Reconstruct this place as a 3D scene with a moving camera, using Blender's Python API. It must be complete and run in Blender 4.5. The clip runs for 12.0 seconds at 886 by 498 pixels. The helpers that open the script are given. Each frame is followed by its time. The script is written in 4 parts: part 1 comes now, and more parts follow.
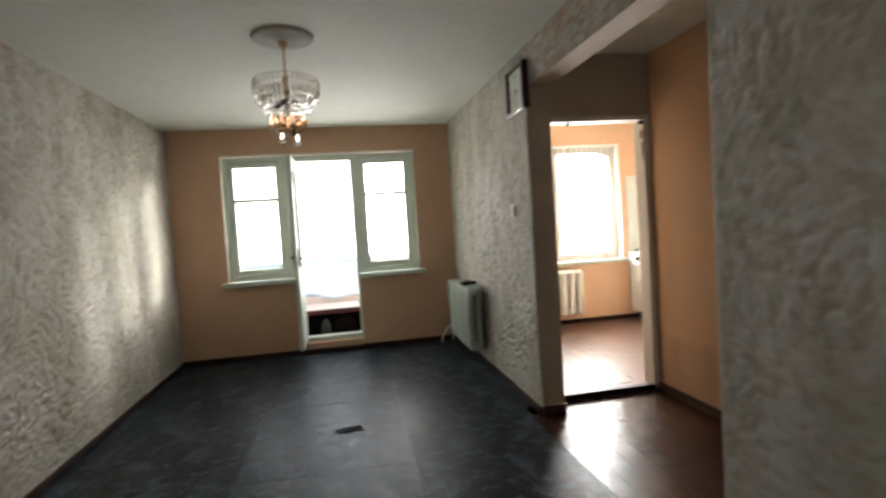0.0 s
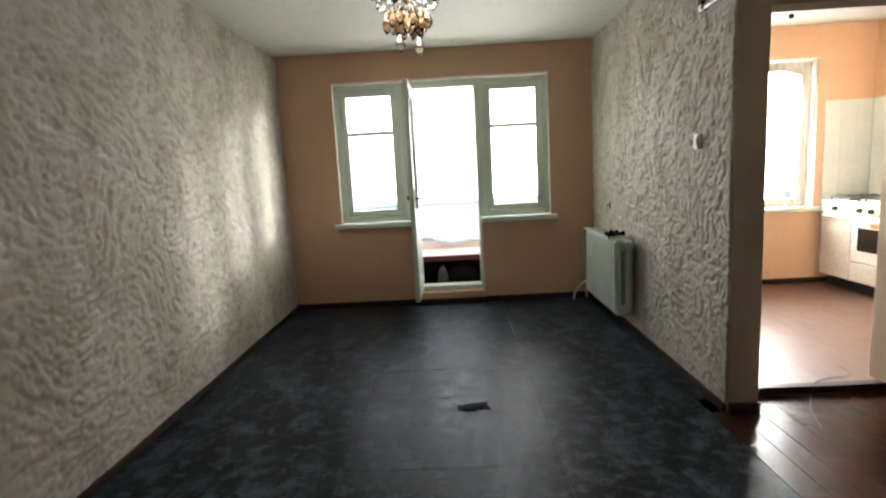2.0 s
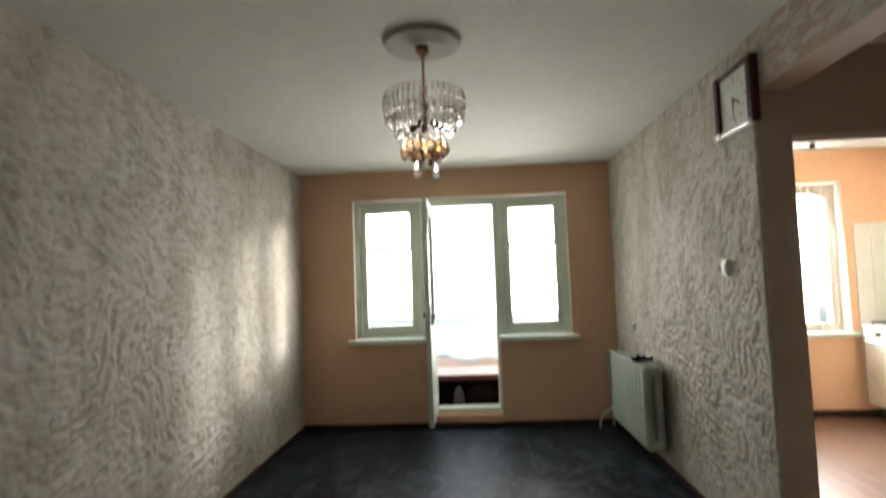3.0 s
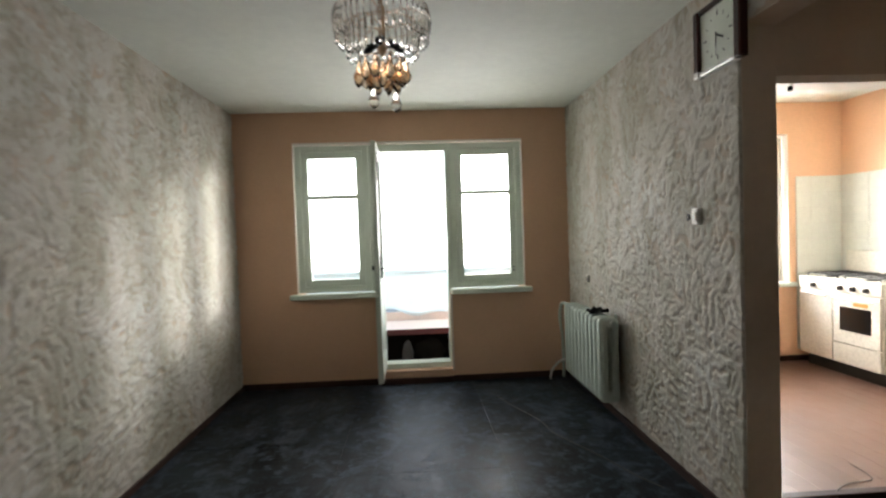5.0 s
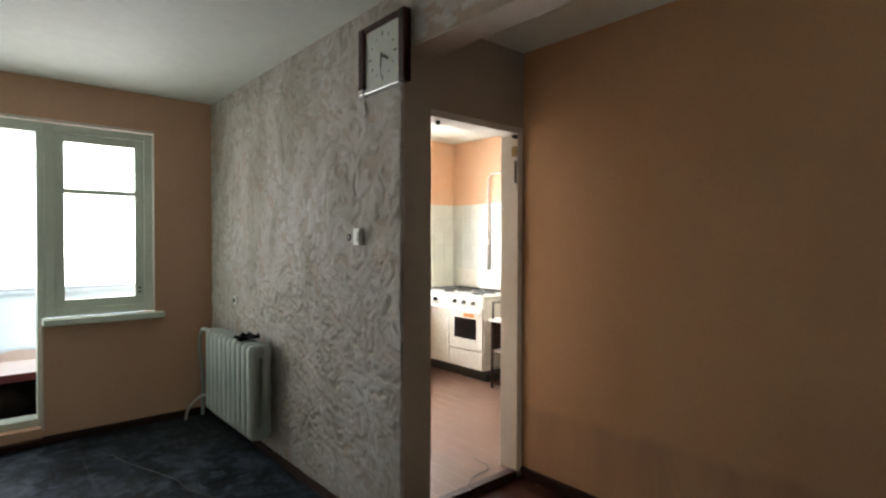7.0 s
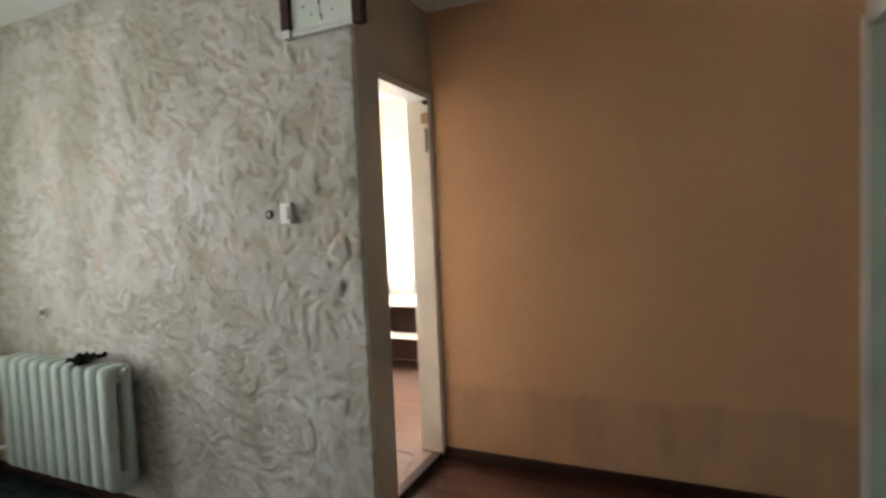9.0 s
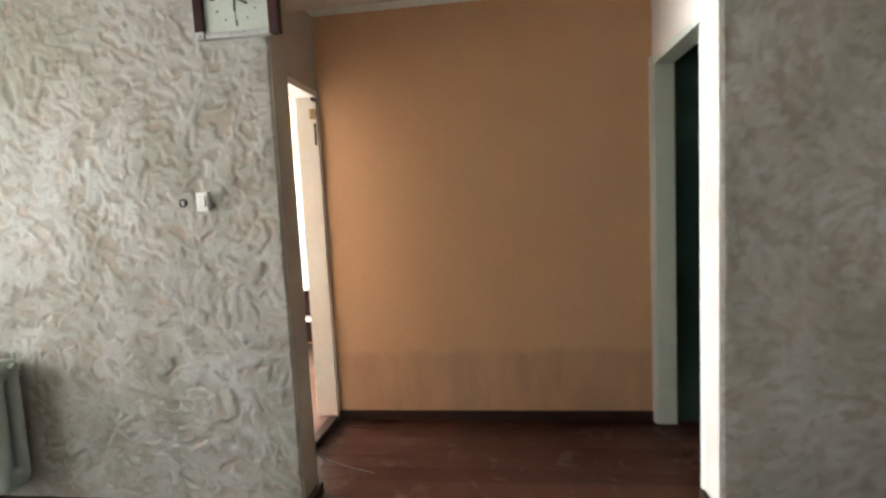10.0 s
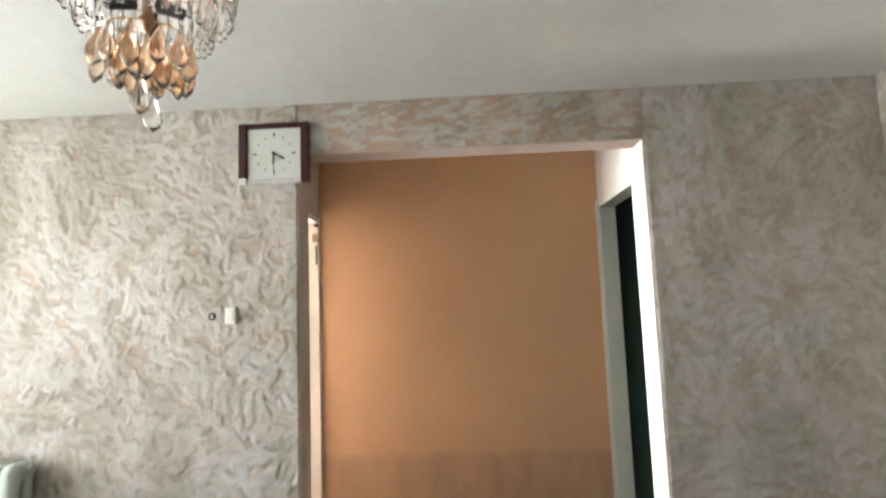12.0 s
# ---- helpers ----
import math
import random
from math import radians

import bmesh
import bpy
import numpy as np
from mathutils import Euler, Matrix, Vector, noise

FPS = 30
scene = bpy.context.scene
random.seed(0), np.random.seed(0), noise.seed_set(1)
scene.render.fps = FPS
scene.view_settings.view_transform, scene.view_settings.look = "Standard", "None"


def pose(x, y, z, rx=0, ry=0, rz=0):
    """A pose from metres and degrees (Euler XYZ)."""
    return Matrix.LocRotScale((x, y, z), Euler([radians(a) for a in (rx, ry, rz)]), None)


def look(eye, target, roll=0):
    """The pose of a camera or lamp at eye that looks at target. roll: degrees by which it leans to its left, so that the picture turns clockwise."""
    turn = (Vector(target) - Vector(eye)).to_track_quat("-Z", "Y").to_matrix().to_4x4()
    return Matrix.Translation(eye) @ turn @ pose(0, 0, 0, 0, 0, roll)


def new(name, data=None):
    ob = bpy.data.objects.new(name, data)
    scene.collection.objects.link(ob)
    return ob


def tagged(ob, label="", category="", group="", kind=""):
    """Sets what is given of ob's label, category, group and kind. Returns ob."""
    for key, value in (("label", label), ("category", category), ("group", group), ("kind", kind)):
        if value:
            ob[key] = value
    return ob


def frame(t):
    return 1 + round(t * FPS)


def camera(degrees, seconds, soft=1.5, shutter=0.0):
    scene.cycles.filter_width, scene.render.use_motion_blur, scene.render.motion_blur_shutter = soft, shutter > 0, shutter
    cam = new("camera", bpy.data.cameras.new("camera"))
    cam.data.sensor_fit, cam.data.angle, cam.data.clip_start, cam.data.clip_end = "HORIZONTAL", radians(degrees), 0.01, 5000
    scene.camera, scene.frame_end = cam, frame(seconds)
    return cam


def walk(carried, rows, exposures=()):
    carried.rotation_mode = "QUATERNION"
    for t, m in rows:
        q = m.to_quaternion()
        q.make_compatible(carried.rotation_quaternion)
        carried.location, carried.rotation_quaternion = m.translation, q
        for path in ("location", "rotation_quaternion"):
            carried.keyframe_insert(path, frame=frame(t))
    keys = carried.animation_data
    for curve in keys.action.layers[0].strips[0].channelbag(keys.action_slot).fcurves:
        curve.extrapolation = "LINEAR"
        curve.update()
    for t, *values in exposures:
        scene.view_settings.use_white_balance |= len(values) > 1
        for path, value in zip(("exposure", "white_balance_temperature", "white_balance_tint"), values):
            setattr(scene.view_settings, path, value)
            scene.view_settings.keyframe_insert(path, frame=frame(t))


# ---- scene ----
cam = camera(80.1, 12.0, soft=2.3, shutter=0.5)
PATH = [
    (0, (0.969, 2.933, 1.346), (1.339, 4.897, 1.253), -3.6),
    (0.5, (0.963, 3.145, 1.331), (1.042, 5.137, 1.175), -4.0),
    (1, (0.95, 3.354, 1.343), (0.85, 5.342, 1.147), -3.5),
    (1.5, (0.924, 3.525, 1.324), (0.832, 5.508, 1.08), -2.9),
    (2, (0.877, 3.69, 1.323), (0.821, 5.669, 1.034), -3.1),
    (2.5, (0.903, 3.793, 1.351), (0.806, 5.784, 1.191), -2.8),
    (3, (0.898, 3.824, 1.398), (0.787, 5.817, 1.52), -2.1),
    (3.2, (0.906, 3.833, 1.431), (0.796, 5.819, 1.645), -2.0),
    (4.8, (0.79, 3.985, 1.355), (0.858, 5.984, 1.343), -1.6),
    (5, (0.802, 4.093, 1.374), (0.91, 6.089, 1.313), -1.9),
    (5.5, (0.805, 4.279, 1.358), (1.234, 6.231, 1.289), -2.4),
    (6, (0.828, 4.37, 1.369), (1.76, 6.139, 1.326), -2.1),
    (6.5, (0.845, 4.397, 1.369), (2.078, 5.972, 1.354), -1.5),
    (6.7, (0.851, 4.404, 1.39), (2.125, 5.946, 1.369), -0.7),
    (8.3, (0.766, 4.924, 1.379), (2.27, 6.241, 1.334), -1.1),
    (8.5, (0.732, 5.004, 1.37), (2.311, 6.229, 1.317), -1.5),
    (9, (0.558, 5.235, 1.361), (2.374, 6.064, 1.25), -2.5),
    (9.5, (0.365, 5.284, 1.361), (2.291, 5.796, 1.195), -2.8),
    (10, (0.09, 5.357, 1.373), (2.064, 5.62, 1.185), -2.9),
    (10.5, (-0.149, 5.514, 1.376), (1.837, 5.583, 1.154), -2.7),
    (11, (-0.335, 5.539, 1.41), (1.655, 5.574, 1.215), -2.4),
    (11.5, (-0.408, 5.49, 1.431), (1.59, 5.567, 1.422), -2.2),
    (12, (-0.403, 5.491, 1.439), (1.585, 5.568, 1.642), -2.1),
]
walk(cam, [(t, look(eye, target, roll)) for t, eye, target, roll in PATH],
     [(0, 2.12, 6550, 9), (1.5, 2.17, 6500, 9), (3.2, 2.10, 6650, 9), (4.8, 2.02, 6400, 9), (5.5, 2.0, 6350, 9), (6.0, 1.98, 6300, 9),
      (6.6, 1.85, 6250, 9), (8.4, 1.86, 6200, 8), (9.0, 2.58, 6150, 8), (9.5, 2.90, 6150, 9), (10, 3.10, 6200, 9), (10.5, 3.70, 6150, 11), (11, 3.80, 6200, 12), (12, 3.60, 6200, 12)])

# ---- world and light ----
SUN_TURN, SUN_HEIGHT = 51, 11
world = bpy.data.worlds.new("sky")
scene.world = world
world.use_nodes = True
wn = world.node_tree
sky = wn.nodes.new("ShaderNodeTexSky")
sky.sky_type = "NISHITA"
sky.sun_disc = False
sky.sun_elevation = radians(SUN_HEIGHT)
sky.sun_rotation = radians(SUN_TURN)
sky.dust_density, sky.air_density = 0.2, 0.8
wn.links.new(sky.outputs[0], wn.nodes["Background"].inputs[0])
wn.nodes["Background"].inputs[1].default_value = 0.15
sun = new("sun", bpy.data.lights.new("sun", "SUN"))
sun.data.energy, sun.data.angle, sun.data.color = 1.2, radians(11), (1.0, 0.985, 0.93)
sun.matrix_world = look((0.5 + 10 * math.sin(radians(SUN_TURN)), 9 + 10 * math.cos(radians(SUN_TURN)), 1.5 + 10 * math.tan(radians(SUN_HEIGHT))), (0.5, 9, 1.5))


def opening_lamp(name, at, w, h, radiance, aim, spread=125, colour=(1.0, 0.945, 0.915)):
    """The sky's light at a window opening, looking into the room."""
    lamp = new(name, bpy.data.lights.new(name, "AREA"))
    lamp.data.shape, lamp.data.size, lamp.data.size_y = "RECTANGLE", w, h
    lamp.data.energy, lamp.data.color = radiance * math.pi * w * h, colour
    lamp.matrix_world = look(at, Vector(at) + Vector(aim))
    lamp.data.spread = radians(spread)
    return lamp


opening_lamp("daylight_balcony", (0.5, 10.0, 1.80), 3.4, 1.6, 1.15, (0, -1, 0.2), spread=145)
opening_lamp("daylight_balcony_end", (1.75, 9.72, 1.80), 1.2, 1.5, 2.4, (-0.6, -1, 0.2), spread=145)
opening_lamp("daylight_kitchen", (3.785, 9.33, 1.49), 1.1, 1.32, 6.0, (0, -1, -0.04))


# ---- materials ----
def nodes_of(name):
    m = bpy.data.materials.new(name)
    m.use_nodes = True
    nt = m.node_tree
    return m, nt, nt.nodes["Principled BSDF"]


def add(nt, kind, **values):
    n = nt.nodes.new(kind)
    for k, v in values.items():
        n.inputs[k].default_value = v
    return n


def ramp(nt, fac, stops):
    r = nt.nodes.new("ShaderNodeValToRGB")
    e = r.color_ramp.elements
    while len(e) < len(stops):
        e.new(0.5)
    for i, (p, c) in enumerate(stops):
        e[i].position, e[i].color = p, (*c, 1) if len(c) == 3 else c
    nt.links.new(fac, r.inputs[0])
    return r.outputs[0]


def noise_of(nt, scale, detail=4, rough=0.55, distortion=0.0, stretch=None):
    vec = nt.nodes.new("ShaderNodeNewGeometry").outputs["Position"]
    if stretch:
        mp = add(nt, "ShaderNodeMapping", Scale=stretch)
        nt.links.new(vec, mp.inputs[0])
        vec = mp.outputs[0]
    n = add(nt, "ShaderNodeTexNoise", Scale=scale, Detail=detail, Roughness=rough, Distortion=distortion)
    nt.links.new(vec, n.inputs["Vector"])
    return n.outputs["Fac"]


def mixc(nt, fac, a, b, mode="MIX"):
    m = nt.nodes.new("ShaderNodeMix")
    m.data_type, m.blend_type = "RGBA", mode
    for sock, v in ((m.inputs[0], fac), (m.inputs[6], a), (m.inputs[7], b)):
        if isinstance(v, (int, float)):
            sock.default_value = v
        elif isinstance(v, tuple):
            sock.default_value = (*v, 1) if len(v) == 3 else v
        else:
            nt.links.new(v, sock)
    return m.outputs[2]


def bump(nt, bsdf, height, strength=0.3, distance=0.01):
    b = add(nt, "ShaderNodeBump", Strength=strength, Distance=distance)
    nt.links.new(height, b.inputs["Height"])
    nt.links.new(b.outputs[0], bsdf.inputs["Normal"])


def surface(name, c1, c2, big=1.5, small=30, rough=(0.5, 0.7), bumps=0.15, depth=0.004, metal=0.0, spec=0.5, dirt=None, vary=0.0, band=None):
    """Two tones in soft patches, fine grain in colour, roughness and relief."""
    m, nt, b = nodes_of(name)
    n1, n2 = noise_of(nt, big, 3), noise_of(nt, small, 5, 0.65)
    col = mixc(nt, ramp(nt, n1, [(0.3, (0, 0, 0)), (0.7, (1, 1, 1))]), c1, c2)
    col = mixc(nt, 0.22, col, ramp(nt, n2, [(0.25, (0.55, 0.55, 0.55)), (0.75, (1, 1, 1))]), "MULTIPLY")
    if dirt:
        spots = ramp(nt, noise_of(nt, dirt[1], 6, 0.7, 0.6), [(dirt[2], (0, 0, 0)), (dirt[2] + 0.17, (1, 1, 1))])
        col = mixc(nt, spots, col, dirt[0])
    if band:
        tc = nt.nodes.new("ShaderNodeTexCoord")
        sp = nt.nodes.new("ShaderNodeSeparateXYZ")
        nt.links.new(tc.outputs["Object"], sp.inputs[0])
        wob = add(nt, "ShaderNodeMath")
        wob.operation = "MULTIPLY_ADD"
        nt.links.new(noise_of(nt, 6, 5, 0.6), wob.inputs[0])
        wob.inputs[1].default_value = 0.1
        nt.links.new(sp.outputs["Z"], wob.inputs[2])
        low = ramp(nt, wob.outputs[0], [(band[0], (1, 1, 1)), (band[0] + 0.05, (0, 0, 0))])
        streak = ramp(nt, noise_of(nt, 7, 4, 0.6, 0.3, (1, 1, 0.3)), [(0.35, (0.35, 0.35, 0.35)), (0.65, (1, 1, 1))])
        col = mixc(nt, mixc(nt, 1.0, low, streak, "MULTIPLY"), col, band[1])
    if vary:
        oi = nt.nodes.new("ShaderNodeObjectInfo")
        v = ramp(nt, oi.outputs["Random"], [(0, (1 - vary,) * 3), (1, (1, 1, 1))])
        col = mixc(nt, 1.0, col, v, "MULTIPLY")
    nt.links.new(col, b.inputs["Base Color"])
    r = add(nt, "ShaderNodeMapRange", **{"To Min": rough[0], "To Max": rough[1]})
    nt.links.new(n2, r.inputs[0])
    nt.links.new(r.outputs[0], b.inputs["Roughness"])
    b.inputs["Metallic"].default_value = metal
    b.inputs["Specular IOR Level"].default_value = spec
    if bumps:
        bump(nt, b, n2, bumps, depth)
    return m


def attribute_of(nt, name):
    n = nt.nodes.new("ShaderNodeAttribute")
    n.attribute_name = name
    return n.outputs["Fac"]


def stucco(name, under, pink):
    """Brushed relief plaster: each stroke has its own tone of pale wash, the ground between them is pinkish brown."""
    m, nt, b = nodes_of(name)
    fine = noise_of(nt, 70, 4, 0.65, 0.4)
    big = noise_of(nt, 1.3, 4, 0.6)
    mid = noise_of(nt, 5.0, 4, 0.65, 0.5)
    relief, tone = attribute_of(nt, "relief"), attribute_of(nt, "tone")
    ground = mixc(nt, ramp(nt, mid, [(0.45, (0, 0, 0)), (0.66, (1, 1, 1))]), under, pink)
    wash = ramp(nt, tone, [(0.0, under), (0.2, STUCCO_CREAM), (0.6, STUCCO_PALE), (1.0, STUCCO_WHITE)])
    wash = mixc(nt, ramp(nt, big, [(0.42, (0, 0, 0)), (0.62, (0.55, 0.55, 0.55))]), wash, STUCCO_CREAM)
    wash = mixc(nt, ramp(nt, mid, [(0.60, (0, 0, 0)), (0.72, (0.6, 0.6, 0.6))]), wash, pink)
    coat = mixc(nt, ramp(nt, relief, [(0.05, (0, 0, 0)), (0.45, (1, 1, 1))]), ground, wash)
    coat = mixc(nt, 0.16, coat, ramp(nt, fine, [(0.3, (0.5, 0.5, 0.5)), (0.7, (1, 1, 1))]), "MULTIPLY")
    stain = noise_of(nt, 2.2, 5, 0.62, 0.7, (1.0, 1.4, 0.7))
    coat = mixc(nt, ramp(nt, stain, [(0.36, (1, 1, 1)), (0.56, (0, 0, 0))]), coat, STUCCO_STAIN, "MULTIPLY")
    nt.links.new(coat, b.inputs["Base Color"])
    b.inputs["Roughness"].default_value = 0.75
    b.inputs["Specular IOR Level"].default_value = 0.25
    bump(nt, b, fine, 0.35, 0.004)
    return m


def worn_floor(name):
    """Dark blue-grey floor paint, rubbed pale in cloudy patches and fine scuffs."""
    m, nt, b = nodes_of(name)
    cloud, scuff = noise_of(nt, 2.6, 6, 0.68, 0.5), noise_of(nt, 11, 6, 0.7, 0.4)
    trail = noise_of(nt, 3.0, 6, 0.7, 0.5, (1.5, 0.9, 1))
    grain = noise_of(nt, 45, 4, 0.6)
    col = mixc(nt, ramp(nt, cloud, [(0.42, (0, 0, 0)), (0.60, (1, 1, 1))]), FLOOR_DARK, FLOOR_WORN)
    col = mixc(nt, ramp(nt, scuff, [(0.50, (0, 0, 0)), (0.64, (0.8, 0.8, 0.8))]), col, FLOOR_DUST)
    col = mixc(nt, ramp(nt, trail, [(0.50, (0, 0, 0)), (0.66, (0.8, 0.8, 0.8))]), col, FLOOR_DUST)
    col = mixc(nt, ramp(nt, scuff, [(0.34, (0.9, 0.9, 0.9)), (0.48, (0, 0, 0))]), col, FLOOR_DARK)
    col = mixc(nt, 0.4, col, ramp(nt, grain, [(0.3, (0.4, 0.4, 0.4)), (0.7, (1, 1, 1))]), "MULTIPLY")
    oi = nt.nodes.new("ShaderNodeObjectInfo")
    col = mixc(nt, 1.0, col, ramp(nt, oi.outputs["Random"], [(0, (0.8, 0.8, 0.8)), (1, (1, 1, 1))]), "MULTIPLY")
    nt.links.new(col, b.inputs["Base Color"])
    r = add(nt, "ShaderNodeMapRange", **{"From Min": 0.35, "From Max": 0.65, "To Min": 0.30, "To Max": 0.55})
    nt.links.new(scuff, r.inputs[0])
    nt.links.new(r.outputs[0], b.inputs["Roughness"])
    b.inputs["Specular IOR Level"].default_value = 0.08
    bump(nt, b, scuff, 0.3, 0.004)
    return m


FLOOR_DARK, FLOOR_WORN, FLOOR_DUST = (0.003, 0.005, 0.0065), (0.020, 0.029, 0.038), (0.10, 0.125, 0.155)
M_FLOOR = worn_floor("dark_painted_fibreboard")
STUCCO_GROUND, STUCCO_PINK = (0.43, 0.39, 0.33), (0.50, 0.40, 0.315)
STUCCO_CREAM, STUCCO_PALE, STUCCO_WHITE = (0.50, 0.455, 0.395), (0.54, 0.52, 0.475), (0.60, 0.595, 0.555)
STUCCO_STAIN = (0.76, 0.755, 0.69)
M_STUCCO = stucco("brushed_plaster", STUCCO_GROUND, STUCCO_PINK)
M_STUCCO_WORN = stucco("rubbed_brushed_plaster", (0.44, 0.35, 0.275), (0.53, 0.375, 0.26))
M_PEACH = surface("peach_wallpaper", (0.66, 0.42, 0.28), (0.60, 0.375, 0.245), 1.2, 60, (0.6, 0.8), 0.12, 0.002)
M_ORANGE = surface("kitchen_orange_paint", (0.84, 0.54, 0.34), (0.80, 0.51, 0.32), 1.2, 40, (0.5, 0.7))
M_CEIL = surface("ceiling_whitewash", (0.79, 0.81, 0.74), (0.73, 0.75, 0.69), 0.9, 12, (0.7, 0.9), 0.1, 0.003)
M_TAN = surface("tan_wallpaper", (0.71, 0.43, 0.24), (0.65, 0.385, 0.21), 1.0, 70, (0.6, 0.8), 0.12, 0.002, band=(0.46, (0.50, 0.31, 0.19)))
M_GREYWALL = surface("grey_plaster", (0.54, 0.46, 0.37), (0.45, 0.385, 0.31), 2.0, 30, (0.7, 0.9), 0.3, 0.004)
M_WHITE = surface("white_wall_paint", (0.80, 0.76, 0.70), (0.72, 0.68, 0.62), 2.0, 30, (0.5, 0.7), 0.2, 0.003)
M_FRAME = surface("pale_green_gloss_paint", (0.66, 0.72, 0.62), (0.60, 0.66, 0.57), 4, 60, (0.3, 0.5), 0.15, 0.002, dirt=((0.42, 0.40, 0.32), 9, 0.66))
M_HALLFLOOR = surface("red_brown_floor_paint", (0.072, 0.030, 0.020), (0.050, 0.022, 0.015), 2.5, 7, (0.12, 0.32), 0.5, 0.009, vary=0.25, spec=0.13, dirt=((0.105, 0.058, 0.045), 5, 0.56))
M_KFLOOR = surface("kitchen_floor_paint", (0.20, 0.115, 0.082), (0.165, 0.096, 0.07), 2.5, 11, (0.24, 0.46), 0.3, 0.005, vary=0.08, spec=0.3)
M_ENDWALL = surface("off_white_plaster", (0.56, 0.53, 0.49), (0.48, 0.45, 0.41), 4.0, 22, (0.7, 0.85), 0.6, 0.01)
M_BASE = surface("dark_brown_baseboard_paint", (0.045, 0.02, 0.014), (0.032, 0.016, 0.012), 5, 50, (0.35, 0.55), spec=0.22)
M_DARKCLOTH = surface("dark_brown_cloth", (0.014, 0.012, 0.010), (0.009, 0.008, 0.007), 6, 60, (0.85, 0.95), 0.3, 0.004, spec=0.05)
M_ENAMEL = surface("white_enamel", (0.80, 0.78, 0.70), (0.76, 0.73, 0.64), 3, 40, (0.2, 0.35), 0.05, 0.001)
M_RAD = surface("pale_radiator_paint", (0.50, 0.56, 0.50), (0.44, 0.50, 0.45), 6, 60, (0.35, 0.55), 0.2, 0.002, dirt=((0.35, 0.30, 0.22), 11, 0.68))
M_BLACK = surface("black_iron", (0.02, 0.02, 0.02), (0.035, 0.033, 0.03), 5, 50, (0.4, 0.6))
M_DARKWOOD = surface("dark_brown_lacquer", (0.055, 0.014, 0.012), (0.04, 0.010, 0.010), 5, 50, (0.15, 0.3), 0.03, 0.001)
M_CHROME = surface("worn_metal", (0.7, 0.7, 0.68), (0.6, 0.6, 0.58), 5, 60, (0.2, 0.4), 0.05, 0.001, metal=1.0)
M_PAPER = surface("clock_dial_paper", (0.72, 0.76, 0.68), (0.68, 0.72, 0.64), 6, 50, (0.4, 0.5), 0.0)
M_TILE = surface("white_glazed_tile", (0.80, 0.82, 0.76), (0.76, 0.79, 0.73), 3, 30, (0.12, 0.25), 0.03, 0.001, vary=0.08)
M_GROUT = surface("tile_grout", (0.70, 0.70, 0.66), (0.62, 0.62, 0.58), 8, 60, (0.8, 0.9))
M_GREEN = surface("dark_green_oil_paint", (0.028, 0.055, 0.042), (0.022, 0.043, 0.033), 2, 30, (0.4, 0.6), spec=0.25)
M_CONCRETE = surface("concrete", (0.36, 0.35, 0.32), (0.30, 0.29, 0.27), 2, 25, (0.8, 0.95), 0.3, 0.006)
M_BLUE = surface("light_blue_cloth", (0.78, 0.85, 0.87), (0.72, 0.80, 0.83), 3, 40, (0.7, 0.9), 0.2, 0.004)
cloth_nodes = M_BLUE.node_tree
see_through = add(cloth_nodes, "ShaderNodeBsdfTranslucent", Color=(0.86, 0.93, 0.95, 1))
blend = add(cloth_nodes, "ShaderNodeMixShader", Fac=0.6)
cloth_nodes.links.new(cloth_nodes.nodes["Principled BSDF"].outputs[0], blend.inputs[1])
cloth_nodes.links.new(see_through.outputs[0], blend.inputs[2])
cloth_nodes.links.new(blend.outputs[0], cloth_nodes.nodes["Material Output"].inputs["Surface"])
M_BLUEIRON = surface("blue_painted_iron", (0.25, 0.42, 0.47), (0.2, 0.36, 0.4), 6, 50, (0.4, 0.6))
M_BOARD = surface("pinkish_painted_board", (0.88, 0.78, 0.75), (0.83, 0.73, 0.70), 3, 30, (0.45, 0.65))
M_DARKRED = surface("dark_red_edge_paint", (0.13, 0.03, 0.035), (0.09, 0.02, 0.025), 5, 40, (0.4, 0.6))
M_PLASTIC = surface("white_plastic", (0.82, 0.80, 0.74), (0.78, 0.76, 0.70), 5, 50, (0.3, 0.4), 0.02, 0.001)
M_CLOTH = surface("sheer_curtain_cloth", (0.72, 0.68, 0.62), (0.62, 0.58, 0.52), 5, 60, (0.8, 0.95), 0.2, 0.003)
M_GROUND = surface("ground_outside", (0.36, 0.35, 0.30), (0.44, 0.42, 0.38), 0.05, 2, (0.9, 1.0))
M_BRASS = surface("coppery_brass", (0.62, 0.40, 0.26), (0.5, 0.32, 0.2), 6, 50, (0.25, 0.45), 0.05, 0.001, metal=1.0)
# Greyer than the ceiling: the rosette's shade is put into its colour.
M_ROSETTE_SHADED = surface("shaded_rosette_plaster", (0.55, 0.56, 0.50), (0.46, 0.47, 0.42), 6, 40, (0.7, 0.9), 0.25, 0.003)
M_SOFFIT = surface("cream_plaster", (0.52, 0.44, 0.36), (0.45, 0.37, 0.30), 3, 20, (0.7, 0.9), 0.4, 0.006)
M_CORD = surface("dusty_cord", (0.12, 0.11, 0.095), (0.09, 0.085, 0.075), 9, 60, (0.7, 0.9))
M_BAG = surface("grey_plastic_sack", (0.075, 0.072, 0.07), (0.04, 0.039, 0.038), 6, 40, (0.4, 0.6), 0.4, 0.01)


